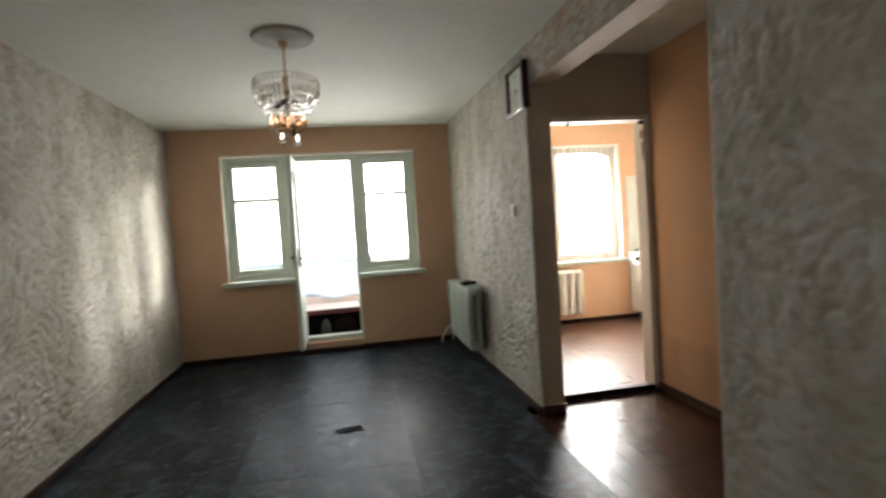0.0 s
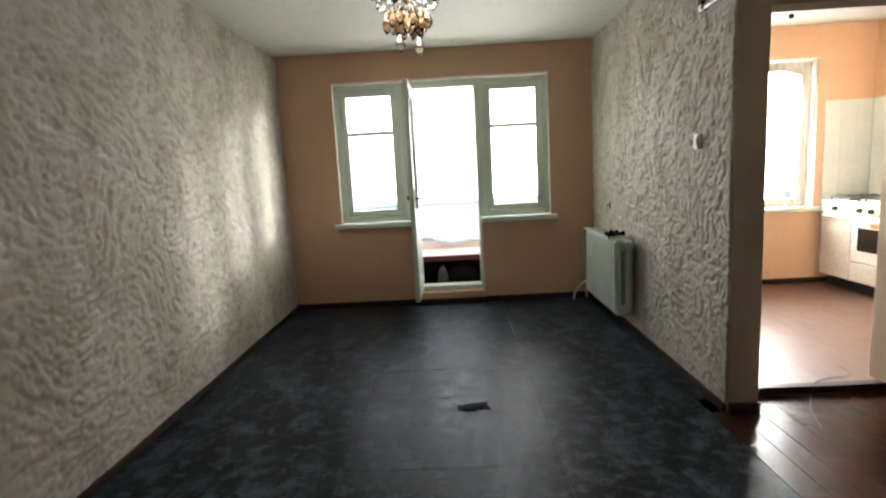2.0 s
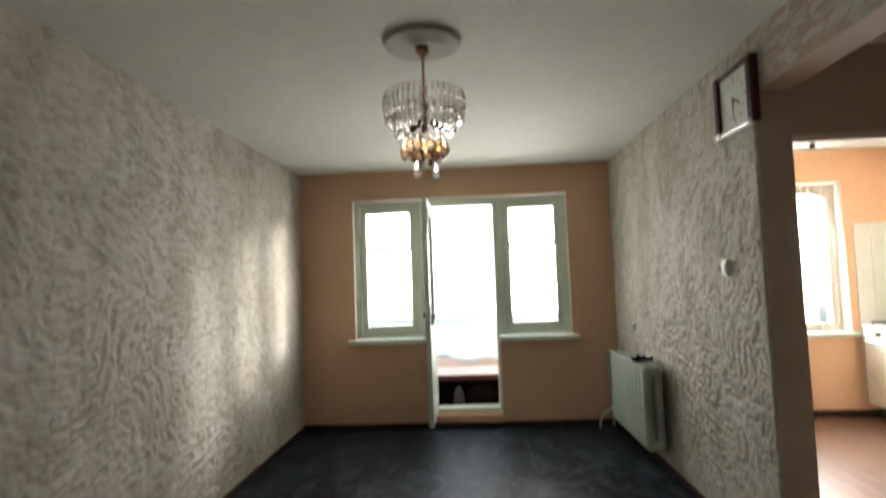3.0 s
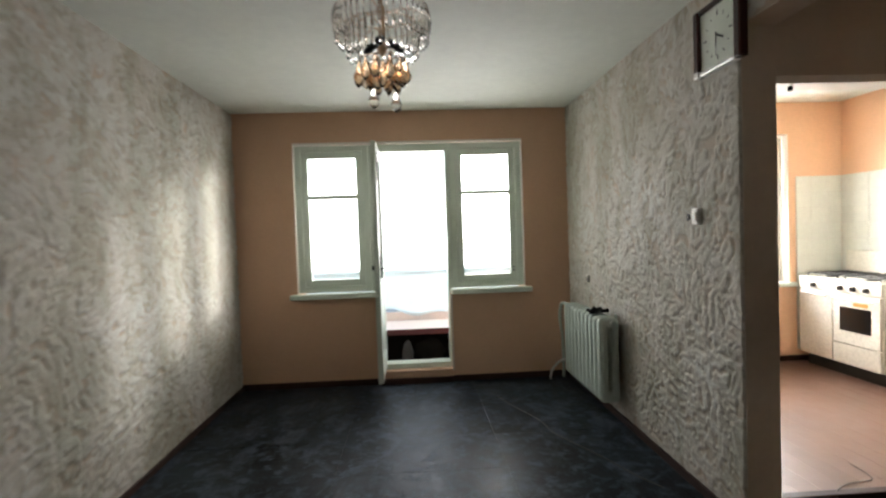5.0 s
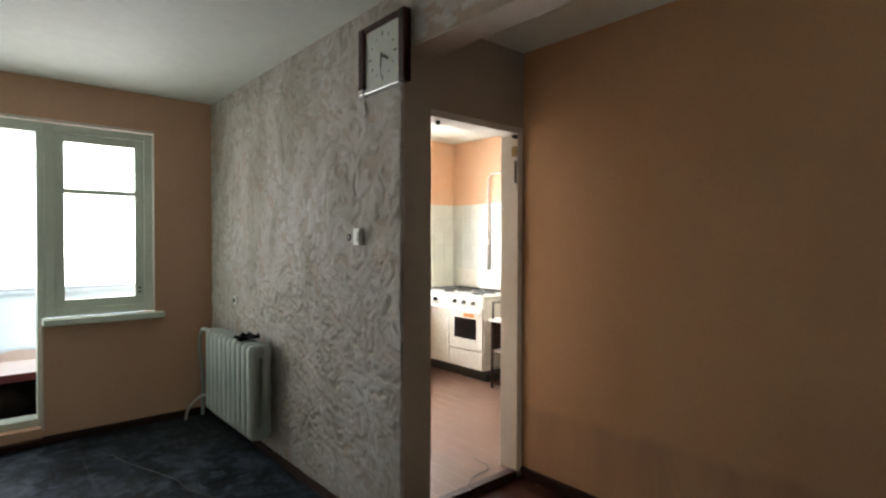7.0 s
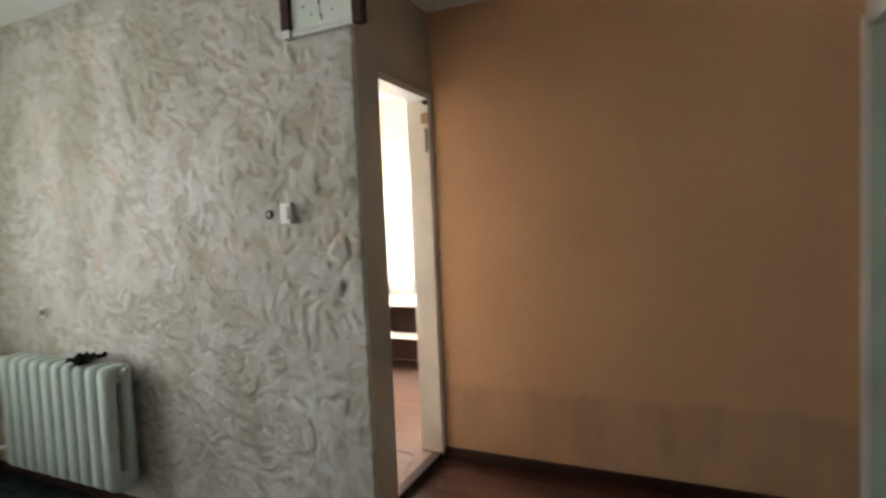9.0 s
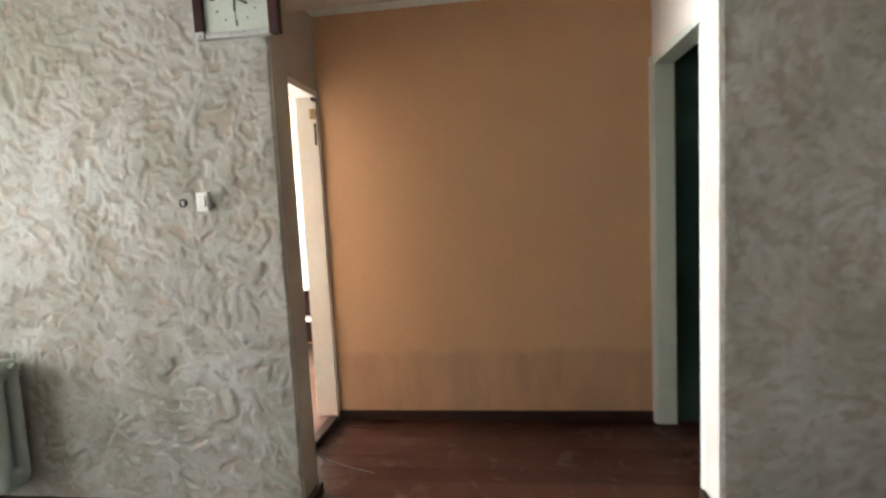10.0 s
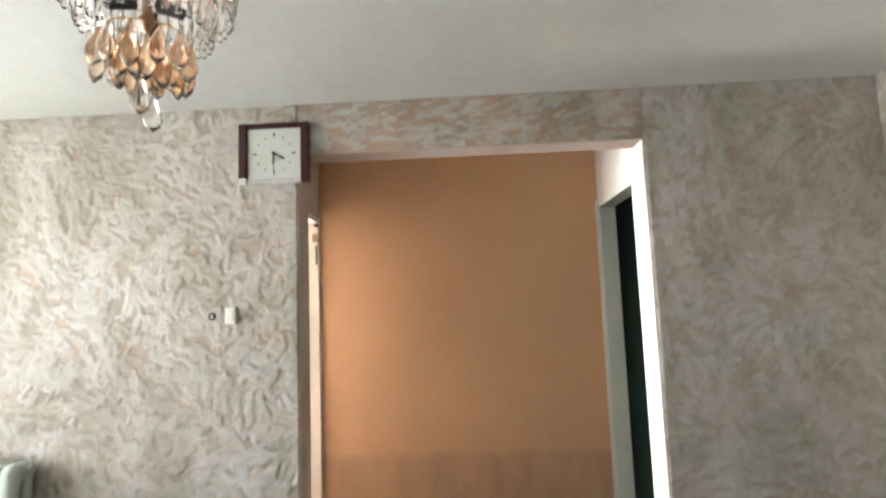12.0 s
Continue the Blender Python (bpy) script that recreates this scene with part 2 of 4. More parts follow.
def glass(name, tint=(1, 1, 1), rough=0.0, ior=1.45):
    m, nt, b = nodes_of(name)
    b.inputs["Base Color"].default_value = (*tint, 1)
    b.inputs["Roughness"].default_value = rough
    b.inputs["IOR"].default_value = ior
    b.inputs["Transmission Weight"].default_value = 1.0
    return m


M_GLASS = glass("window_glass", (0.97, 1.0, 0.98))
M_CRYSTAL = glass("clear_crystal", (0.95, 0.92, 0.89), 0.12)
M_AMBER = glass("amber_glass", (0.97, 0.79, 0.63), 0.1)
M_OVEN = glass("oven_glass", (0.12, 0.14, 0.17), 0.05)


# ---- building helpers ----
def box(bm, x0, x1, y0, y1, z0, z1, bevel=0.0, m=None):
    geo = bmesh.ops.create_cube(bm, size=1, matrix=Matrix.Translation(((x0 + x1) / 2, (y0 + y1) / 2, (z0 + z1) / 2)) @ Matrix.Diagonal((abs(x1 - x0), abs(y1 - y0), abs(z1 - z0), 1)))
    vs = geo["verts"]
    if bevel:
        es = list({e for v in vs for e in v.link_edges})
        out = bmesh.ops.bevel(bm, geom=es, offset=bevel, segments=2, affect="EDGES", profile=0.6)
        vs = list({v for f in out["faces"] for v in f.verts})
    if m is not None:
        bmesh.ops.transform(bm, matrix=m, verts=[v for v in vs if v.is_valid])
    return vs


def rod(bm, a, b, r, segs=12, r2=None):
    a, b = Vector(a), Vector(b)
    d = b - a
    m = Matrix.Translation((a + b) / 2) @ d.to_track_quat("Z", "Y").to_matrix().to_4x4()
    return bmesh.ops.create_cone(bm, cap_ends=True, segments=segs, radius1=r, radius2=r if r2 is None else r2, depth=d.length, matrix=m)["verts"]


def lathe(bm, profile, centre=(0, 0, 0), segs=24, m=None):
    rings = []
    for r, z in profile:
        ring = []
        for i in range(segs):
            a = 2 * math.pi * i / segs
            p = Vector((centre[0] + r * math.cos(a), centre[1] + r * math.sin(a), centre[2] + z))
            ring.append(bm.verts.new(m @ p if m else p))
        rings.append(ring)
    for a, b in zip(rings, rings[1:]):
        for i in range(segs):
            bm.faces.new((a[i], a[(i + 1) % segs], b[(i + 1) % segs], b[i]))
    bm.faces.new(rings[0][::-1])
    bm.faces.new(rings[-1])


def tube(bm, points, r, segs=8):
    """A bent pipe or cable along points."""
    pts = [Vector(p) for p in points]
    rings = []
    for i, p in enumerate(pts):
        d = (pts[min(i + 1, len(pts) - 1)] - pts[max(i - 1, 0)]).normalized()
        q = d.to_track_quat("Z", "Y")
        rings.append([bm.verts.new(p + q @ Vector((r * math.cos(2 * math.pi * k / segs), r * math.sin(2 * math.pi * k / segs), 0))) for k in range(segs)])
    for a, b in zip(rings, rings[1:]):
        for k in range(segs):
            bm.faces.new((a[k], a[(k + 1) % segs], b[(k + 1) % segs], b[k]))
    bm.faces.new(rings[0][::-1])
    bm.faces.new(rings[-1])


def smooth_path(points, n=8):
    """Catmull-Rom points through the given ones."""
    p = [Vector(q) for q in points]
    p = [p[0]] + p + [p[-1]]
    out = []
    for i in range(1, len(p) - 2):
        for k in range(n):
            t = k / n
            a, b, c, d = p[i - 1], p[i], p[i + 1], p[i + 2]
            out.append(0.5 * (2 * b + (c - a) * t + (2 * a - 5 * b + 4 * c - d) * t * t + (3 * b - a - 3 * c + d) * t ** 3))
    out.append(p[-2])
    return out


def mesh_of(name, bm, material, soft=False):
    bmesh.ops.recalc_face_normals(bm, faces=bm.faces)
    me = bpy.data.meshes.new(name)
    bm.to_mesh(me)
    bm.free()
    if soft:
        me.polygons.foreach_set("use_smooth", [True] * len(me.polygons))
    me.materials.append(material)
    return me


def thing(name, bm, material, label, category, group="", kind="", soft=False):
    return tagged(new(name, mesh_of(name, bm, material, soft)), label, category, group, kind)


def base(name, at, label, category, group="", kind=""):
    e = new(name)
    e.empty_display_size = 0.1
    e.location = at
    return tagged(e, label, category, group, kind)


def part(name, bm, material, parent, label="", soft=False):
    ob = new(name, mesh_of(name, bm, material, soft))
    ob.parent = parent
    if parent.type == "EMPTY":
        ob.matrix_parent_inverse = Matrix.Translation(-parent.location)
    return tagged(ob, label)


def boxes(*rows, bevel=0.0):
    bm = bmesh.new()
    for r in rows:
        box(bm, *r, bevel=bevel)
    return bm


def setting(name, bm, material, label, category, soft=False):
    return thing(name, bm, material, label, category, kind="structure", soft=soft)


def brush_relief(us, zs, seed, lie, swirl, depth, cover, long, fat):
    """Height in metres and tone of short bent brush strokes laid one over another in wet plaster."""
    rs = np.random.RandomState(seed)
    step = us[1] - us[0]
    high, tone = np.zeros((len(zs), len(us))), np.full((len(zs), len(us)), 0.3)
    wide, tall = us[-1] - us[0], zs[-1] - zs[0]
    for _ in range(int(cover * wide * tall / (0.9 * long * fat))):
        cu, cz = rs.uniform(us[0], us[-1]), rs.uniform(zs[0], zs[-1])
        length, width = rs.uniform(0.5, 1.3) * long, rs.uniform(0.65, 1.3) * fat
        a = lie + swirl * noise.noise(Vector((cu * 2.2, cz * 2.2, seed))) * 3.0 + rs.normal(0, 0.35 * swirl)
        bend, level, shade = rs.normal(0, 7.0), rs.uniform(0.0, 0.6), rs.uniform(0, 1)
        lip, phase = rs.choice((-1, 1)), rs.uniform(0, 6)
        r = length / 2 + width
        i0, i1 = np.searchsorted(us, (cu - r, cu + r))
        j0, j1 = np.searchsorted(zs, (cz - r, cz + r))
        du, dz = us[None, i0:i1] - cu, zs[j0:j1, None] - cz
        x = du * math.cos(a) + dz * math.sin(a)
        y = dz * math.cos(a) - du * math.sin(a) - bend * x * x / 2
        d, e = y / (width / 2), x / (length / 2)
        m = np.clip((1 - abs(d)) * width / 3.2 / step, 0, 1) * np.clip((1 - abs(e)) * length / 3.2 / step, 0, 1)
        h = level + 0.32 * np.sqrt(np.clip(1 - d * d, 0, 1)) + 0.07 * np.sin(d * 7 + phase) + 0.3 * np.exp(-((lip * e - 0.8) / 0.16) ** 2)
        high[j0:j1, i0:i1] += (h - high[j0:j1, i0:i1]) * m
        tone[j0:j1, i0:i1] += (shade - tone[j0:j1, i0:i1]) * m
    return high * depth, tone


def stucco_wall(name, at, u0, u1, z0, z1, side, label, step=0.0085, seed=1, lie=0.0, swirl=1.0, depth=0.0075, cover=2.6, long=0.105, fat=0.031, free=(), mat=None, axis="x"):
    """A plastered face at x = at (or y = at); free names the ends (0, 1) that turn round an open corner."""
    us = np.linspace(u0, u1, round((u1 - u0) / step) + 1)
    zs = np.linspace(z0, z1, round((z1 - z0) / step) + 1)
    high, tone = brush_relief(us, zs, seed, lie, swirl, depth, cover, long, fat)
    uu, zz = np.meshgrid(us, zs)
    out = high.copy()
    for k in free:
        col, way = (0, -1) if k == 0 else (-1, 1)
        out[:, col] = -0.008
        uu[:, col] += 0.4 * way * (high[:, col] - 0.3 * depth)
    w, count = len(us), len(us) * len(zs)
    verts = np.stack((at + side * out, uu, zz) if axis == "x" else (uu, at + side * out, zz), -1).reshape(-1, 3)
    ids = np.arange(count).reshape(len(zs), w)
    quad = np.stack((ids[:-1, :-1], ids[:-1, 1:], ids[1:, 1:], ids[1:, :-1]), -1).reshape(-1, 4)
    if (side < 0) == (axis == "x"):
        quad = quad[:, ::-1]
    me = bpy.data.meshes.new(name)
    me.vertices.add(count)
    me.vertices.foreach_set("co", verts.ravel())
    me.loops.add(quad.size)
    me.loops.foreach_set("vertex_index", quad.ravel())
    me.polygons.add(len(quad))
    me.polygons.foreach_set("loop_start", np.arange(0, quad.size, 4))
    me.polygons.foreach_set("use_smooth", [True] * len(quad))
    me.update(calc_edges=True)
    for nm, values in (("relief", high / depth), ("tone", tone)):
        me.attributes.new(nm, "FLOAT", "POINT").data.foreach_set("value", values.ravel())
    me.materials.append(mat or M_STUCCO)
    return tagged(new(name, me), label, "wall", "", "structure")


# ---- plan ----
XW, XE, YN, YS, H = -0.80, 2.24, 8.94, 1.2, 2.5      # living room
YE, DX0, DX1 = 3.385, 0.42, 1.64                     # end wall and its doorway
XE2 = 2.40                                          # far side of the partition
YK, YD = 6.50, 4.548                                 # hall: kitchen wall, door wall
Y1, Y2 = 4.56, 6.33                                 # ends of the partition at the opening
XH = 3.25                                           # hall end wall
XK = 4.90                                           # kitchen end wall
LINTEL = 2.232
KZ = 0.04                                           # kitchen floor
OUT = YN + 0.34                                     # outer face of the facade

setting("floor", boxes((XW - 0.3, XK + 0.3, YS - 0.3, OUT, -0.25, -0.012)), M_CONCRETE, "concrete slab under the rooms", "floor")
setting("ceiling", boxes((XW - 0.3, XK + 0.3, YS - 0.3, OUT, H, H + 0.2)), M_CEIL, "whitewashed ceiling with a greenish cast", "ceiling")

# living room walls
setting("wall_west", boxes((XW - 0.3, XW - 0.006, YS - 0.3, OUT, 0, H)), M_GREYWALL, "plastered wall", "wall")
stucco_wall("wall_west_plaster", XW, YS, YN, 0, H, 1, "brushed relief plaster, pale strokes on a pinkish ground", 0.0095, 3, 0.0, 0.55, 0.0095, 3.2, 0.085, 0.042)
setting("wall_south", boxes((XW - 0.006, XK + 0.3, YS - 0.3, YS, 0, H)), M_PEACH, "peach papered wall", "wall")
setting("wall_north", boxes((XW - 0.3, -0.27, YN, OUT, 0, H), (1.82, 3.2, YN, OUT, 0, H), (-0.27, 1.82, YN, OUT, 2.225, H),
                            (-0.27, 0.47, YN, OUT, 0, 0.82), (1.12, 1.82, YN, OUT, 0, 0.82), (0.47, 1.12, YN, OUT, 0, 0.1),
                            (3.2, 4.37, YN, OUT, 0, 0.75), (3.2, 4.37, YN, OUT, 2.2, H), (4.37, XK + 0.25, YN, OUT, 0, H)),
        M_PEACH, "peach papered wall round the balcony window", "wall")
setting("wall_east", boxes((XE + 0.006, XE2, Y2, YN, 0, H), (XE + 0.006, XE2, YS, Y1, 0, H), (XE + 0.006, XE2, Y1, Y2, LINTEL + 0.004, H)), M_GREYWALL, "grey plastered partition with a wide opening", "wall")
stucco_wall("wall_east_plaster_1", XE, Y2, YN, 0, H, -1, "brushed relief plaster, pale strokes on a pinkish ground", 0.0075, 11, 0.3, 1.3, 0.0082, 2.6, 0.094, 0.040, free=(0,))
stucco_wall("wall_east_plaster_2", XE, YS, Y1, 0, H, -1, "brushed relief plaster, pale strokes on a pinkish ground", 0.0095, 23, 0.2, 0.9, 0.005, 3.0, 0.08, 0.040, free=(1,))
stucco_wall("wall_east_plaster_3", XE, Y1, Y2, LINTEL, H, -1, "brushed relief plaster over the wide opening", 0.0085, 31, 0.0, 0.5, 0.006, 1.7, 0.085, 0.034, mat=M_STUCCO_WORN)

# end wall of the living room with the wide doorway that the walk comes through
setting("wall_entry", boxes((XW, DX0, YE - 0.12, YE - 0.006, 0, H), (DX1, XE, YE - 0.12, YE - 0.006, 0, H), (DX0, DX1, YE - 0.12, YE - 0.006, 2.1, H)), M_GREYWALL, "grey plastered end wall with a wide doorway", "wall")
for k, (a, b, lo) in enumerate(((XW, DX0, 0), (DX1, XE, 0), (DX0, DX1, 2.1))):
    stucco_wall("wall_entry_plaster_%d" % (k + 1), YE, a, b, lo, H, 1, "brushed relief plaster, pale strokes on a pinkish ground", 0.011, 41 + k, 0.2, 0.9, 0.006, axis="y")

# hall
setting("wall_kitchen_side", boxes((XE2, 2.41, YK, 6.62, 0, H), (3.242, XK + 0.25, YK, 6.62, 0, H), (2.41, 3.242, YK, 6.62, 2.06, H)), M_GREYWALL, "grey plastered wall with the kitchen doorway", "wall")
setting("wall_hall_end", boxes((XH, XH + 0.12, 3.2, YK, 0, H)), M_TAN, "plain tan papered wall, scuffed low down", "wall")
setting("wall_door_side", boxes((XE2, 2.43, YD - 0.1, YD, 0, H), (2.43, XH, YD - 0.1, YD, 2.09, H)), M_WHITE, "white painted wall over the dark doorway", "wall")
setting("wall_store", boxes((XE2, XH, 3.1, 3.2, 0, H)), M_GREEN, "dark green oil-painted wall of the unlit room", "wall")
setting("wall_store_side", boxes((XE2, XE2 + 0.02, 3.2, YD - 0.1, 0, H), (XH - 0.02, XH, 3.2, YD - 0.1, 0, H)), M_GREEN, "dark green oil-painted side wall", "wall")
setting("wall_end_north", boxes((XE + 0.005, XE2, Y2 - 0.004, Y2, 0, LINTEL)), M_GREYWALL, "grey plastered end of the partition", "wall")
setting("wall_end_south", boxes((XE + 0.005, XE2, Y1, Y1 + 0.004, 0, LINTEL)), M_ENDWALL, "white painted end of the partition", "wall")
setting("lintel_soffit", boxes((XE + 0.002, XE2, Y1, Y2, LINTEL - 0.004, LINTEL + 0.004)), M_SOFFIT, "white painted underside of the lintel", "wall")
# kitchen
setting("wall_kitchen_end", boxes((XK, XK + 0.25, 6.62, OUT, 0, H)), M_ORANGE, "orange painted kitchen wall", "wall")
setting("wall_kitchen_window", boxes((XE2, 3.2, YN - 0.004, YN, 0, H), (3.2, 4.37, YN - 0.004, YN, 2.2, H), (4.37, XK, YN - 0.004, YN, 0, H), (3.2, 4.37, YN - 0.004, YN, 0, 0.75)), M_ORANGE, "orange painted kitchen window wall", "wall")
setting("ground", boxes((-400, 400, -400, 600, -6.2, -6.0)), M_GROUND, "open ground around the house", "ground")

# Added glowing sheet that turns the dark distance beyond the balcony white.
M_GLOW_SHEET, glow_nodes, glow_bsdf = nodes_of("glowing_sheet")
glow_bsdf.inputs["Base Color"].default_value = (0.8, 0.8, 0.8, 1)
glow_bsdf.inputs["Emission Color"].default_value = (1.0, 0.99, 0.97, 1)
glow_bsdf.inputs["Emission Strength"].default_value = 0.7
setting("backdrop", boxes((-260, 260, 110, 110.5, -6, 14)), M_GLOW_SHEET, "glowing sheet added beyond the house to whiten the distance", "backdrop")


# ---- window block ----
def window_sash(name, x0, x1, z0, z1, bar, y, label, f=0.055, s=0.058, paint=None):
    """A fixed frame with a sash of two panes, the upper one small."""
    paint = paint or M_FRAME
    w = base(name, ((x0 + x1) / 2, y, z0), label, "window", "", "structure")
    part("window_frame", boxes((x0, x0 + f, y, y + 0.14, z0, z1), (x1 - f, x1, y, y + 0.14, z0, z1), (x0 + f, x1 - f, y, y + 0.14, z1 - f, z1), (x0 + f, x1 - f, y, y + 0.14, z0, z0 + f), bevel=0.004), paint, w)
    a, b, c, d, yy = x0 + f + 0.002, x1 - f - 0.002, z0 + f + 0.002, z1 - f - 0.002, y + 0.012
    part("sash", boxes((a, a + s, yy, yy + 0.045, c, d), (b - s, b, yy, yy + 0.045, c, d), (a + s, b - s, yy, yy + 0.045, d - s, d), (a + s, b - s, yy, yy + 0.045, c, c + s), bevel=0.004), paint, w)
    if bar:
        part("glazing_bar", boxes((a + s, b - s, yy + 0.006, yy + 0.04, bar - 0.019, bar + 0.019), bevel=0.003), paint, w)
    for lo, hi in (((c + s, bar - 0.019), (bar + 0.019, d - s)) if bar else ((c + s, d - s),)):
        p = part("pane", boxes((a + s, b - s, yy + 0.02, yy + 0.024, lo, hi)), M_GLASS, w)
        p.visible_shadow = False
    hm = bmesh.new()
    for k in (0.25, 0.8):
        rod(hm, (b + 0.004, yy - 0.004, z0 + k * (z1 - z0) - 0.04), (b + 0.004, yy - 0.004, z0 + k * (z1 - z0) + 0.04), 0.007)
    part("hinge", hm, paint, w)
    return w


FY = YN + 0.05
window_sash("window_1", -0.265, 0.40, 0.86, 2.205, 1.735, FY, "pale green painted wooden window, two panes")
w2 = window_sash("window_2", 1.15, 1.815, 0.86, 2.205, 1.745, FY, "pale green painted wooden window, two panes")
hk = boxes((1.72, 1.735, FY - 0.004, FY + 0.012, 1.0, 1.012), (1.72, 1.735, FY - 0.004, FY + 0.012, 1.03, 1.042))
part("latch", hk, M_BLACK, w2)
setting("window_sill_1", boxes((-0.33, 0.455, YN - 0.07, FY, 0.81, 0.855), bevel=0.008), M_FRAME, "pale painted window sill board", "sill")
setting("window_sill_2", boxes((1.13, 1.875, YN - 0.07, FY, 0.81, 0.855), bevel=0.008), M_FRAME, "pale painted window sill board", "sill")
setting("reveal", boxes((-0.27, -0.266, YN - 0.002, FY, 0.855, 2.22), (1.816, 1.82, YN - 0.002, FY, 0.855, 2.22), (-0.27, 1.82, YN - 0.002, FY, 2.206, 2.224), (1.121, 1.134, YN - 0.004, FY, 0.1, 0.81), (0.456, 0.469, YN - 0.004, FY, 0.1, 0.81)), M_WHITE, "white painted reveal of the window opening", "reveal")

# balcony door frame and leaf
df = base("door_1", (0.8, FY, 0.1), "pale green balcony door standing open inward", "door", "", "structure")
part("door_frame", boxes((0.402, 0.475, FY - 0.003, FY + 0.14, 0.12, 2.205), (1.105, 1.148, FY - 0.003, FY + 0.14, 0.12, 2.205), (0.475, 1.105, FY - 0.003, FY + 0.14, 2.135, 2.205), (0.475, 1.105, FY - 0.003, FY + 0.14, 0.12, 0.17), bevel=0.004), M_FRAME, df)
lx0, lx1, ly0, ly1, lz0, lz1 = 0.476, 0.518, 8.33, 8.975, 0.17, 2.13
leaf = part("door_leaf", boxes((lx0, lx1, ly0, ly0 + 0.095, lz0, lz1), (lx0, lx1, ly1 - 0.095, ly1, lz0, lz1), (lx0, lx1, ly0 + 0.095, ly1 - 0.095, lz1 - 0.1, lz1), (lx0, lx1, ly0 + 0.095, ly1 - 0.095, lz0, lz0 + 0.16), (lx0, lx1, ly0 + 0.095, ly1 - 0.095, 0.86, 0.98), bevel=0.004), M_FRAME, df, "white painted leaf")
part("panel", boxes((lx0 + 0.012, lx1 - 0.012, ly0 + 0.09, ly1 - 0.09, lz0 + 0.155, 0.865), (lx0 + 0.006, lx1 - 0.006, ly0 + 0.15, ly1 - 0.15, lz0 + 0.22, 0.80), bevel=0.003), M_FRAME, leaf)
pg = part("pane", boxes((lx0 + 0.019, lx0 + 0.023, ly0 + 0.095, ly1 - 0.095, 0.98, lz1 - 0.1)), M_GLASS, leaf)
pg.visible_shadow = False
hb = bmesh.new()
box(hb, lx1, lx1 + 0.006, ly0 + 0.03, ly0 + 0.065, 1.02, 1.2, 0.002)
rod(hb, (lx1, ly0 + 0.045, 1.1), (lx1 + 0.05, ly0 + 0.045, 1.1), 0.008)
rod(hb, (lx1 + 0.045, ly0 + 0.045, 1.1), (lx1 + 0.045, ly0 + 0.14, 1.1), 0.008)
rod(hb, (lx0 - 0.02, ly0 + 0.03, 1.11), (lx0, ly0 + 0.03, 1.11), 0.02)
part("door_handle", hb, M_BLACK, leaf, "black iron handle")
part("bolt", boxes((lx1, lx1 + 0.008, ly0 + 0.04, ly0 + 0.075, 1.82, 2.05), bevel=0.002), M_BLACK, leaf, "dark iron bolt")
setting("balcony_threshold", boxes((0.47, 1.12, YN - 0.012, FY, 0.05, 0.118), bevel=0.006), M_PEACH, "worn beige threshold under the balcony door", "threshold")
setting("balcony_step", boxes((0.46, 1.125, YN - 0.05, YN - 0.013, 0.0, 0.052), bevel=0.006), M_BASE, "dark brown wooden step", "step")

# ---- balcony ----
BY = 10.05
setting("balcony_floor", boxes((-1.2, 2.2, OUT, BY + 0.1, -0.1, 0.06)), M_CONCRETE, "concrete balcony floor", "floor")
# Unseen slab, added overhead to keep the sun out of the room.
setting("balcony_slab_above", boxes((-1.3, 2.3, OUT, BY + 0.12, 2.62, 2.76)), M_CONCRETE, "unseen slab added over the balcony to block the sun", "slab")
pr = base("balcony_railing", (0.5, BY, 0.06), "iron balcony railing with low boards", "railing", "", "structure")
part("rail", boxes((-1.2, 2.2, BY, BY + 0.045, 0.94, 0.965), bevel=0.004), M_BLUEIRON, pr)
part("low_board", boxes((-1.2, 2.2, BY, BY + 0.02, 0.08, 0.5), bevel=0.003), M_BOARD, pr, "pinkish board")
for k in range(6):
    part("baluster", boxes((-1.18 + 0.66 * k, -1.166 + 0.66 * k, BY + 0.021, BY + 0.035, 0.06, 0.939)), M_BLUEIRON, pr)


def hanging_sheet():
    bm = bmesh.new()
    n, k = 60, 12
    g = []
    for j in range(k + 1):
        row = []
        for i in range(n + 1):
            x = -1.1 + 3.2 * i / n
            low = 0.50 + 0.035 * math.sin(x * 5.1) + 0.02 * math.sin(x * 13 + 1)
            z = 0.975 - (0.975 - low) * j / k
            y = BY - 0.03 - 0.014 * math.sin(x * 17 + 0.8 * math.sin(x * 4)) * (0.3 + j / k)
            row.append(bm.verts.new((x, y, z)))
        g.append(row)
    for a, b in zip(g, g[1:]):
        for i in range(n):
            bm.faces.new((a[i], a[i + 1], b[i + 1], b[i]))
    ob = thing("hanging_sheet", bm, M_BLUE, "light blue sheet hung along the balcony parapet", "sheet", soft=True)
    so = ob.modifiers.new("thickness", "SOLIDIFY")
    so.thickness = 0.004


hanging_sheet()
bench = base("balcony_bench", (0.6, 9.62, 0.06), "low bench of pinkish boards with a dark red edge", "bench")
part("top", boxes((-0.9, 2.0, 9.42, 9.98, 0.385, 0.41), bevel=0.004), M_BOARD, bench)
part("front_rail", boxes((-0.9, 2.0, 9.40, 9.419, 0.355, 0.412), bevel=0.003), M_DARKRED, bench, "dark red painted rail")
for x in (-0.85, 0.3, 1.9):
    part("leg", boxes((x, x + 0.05, 9.45, 9.5, 0.06, 0.384)), M_DARKRED, bench)


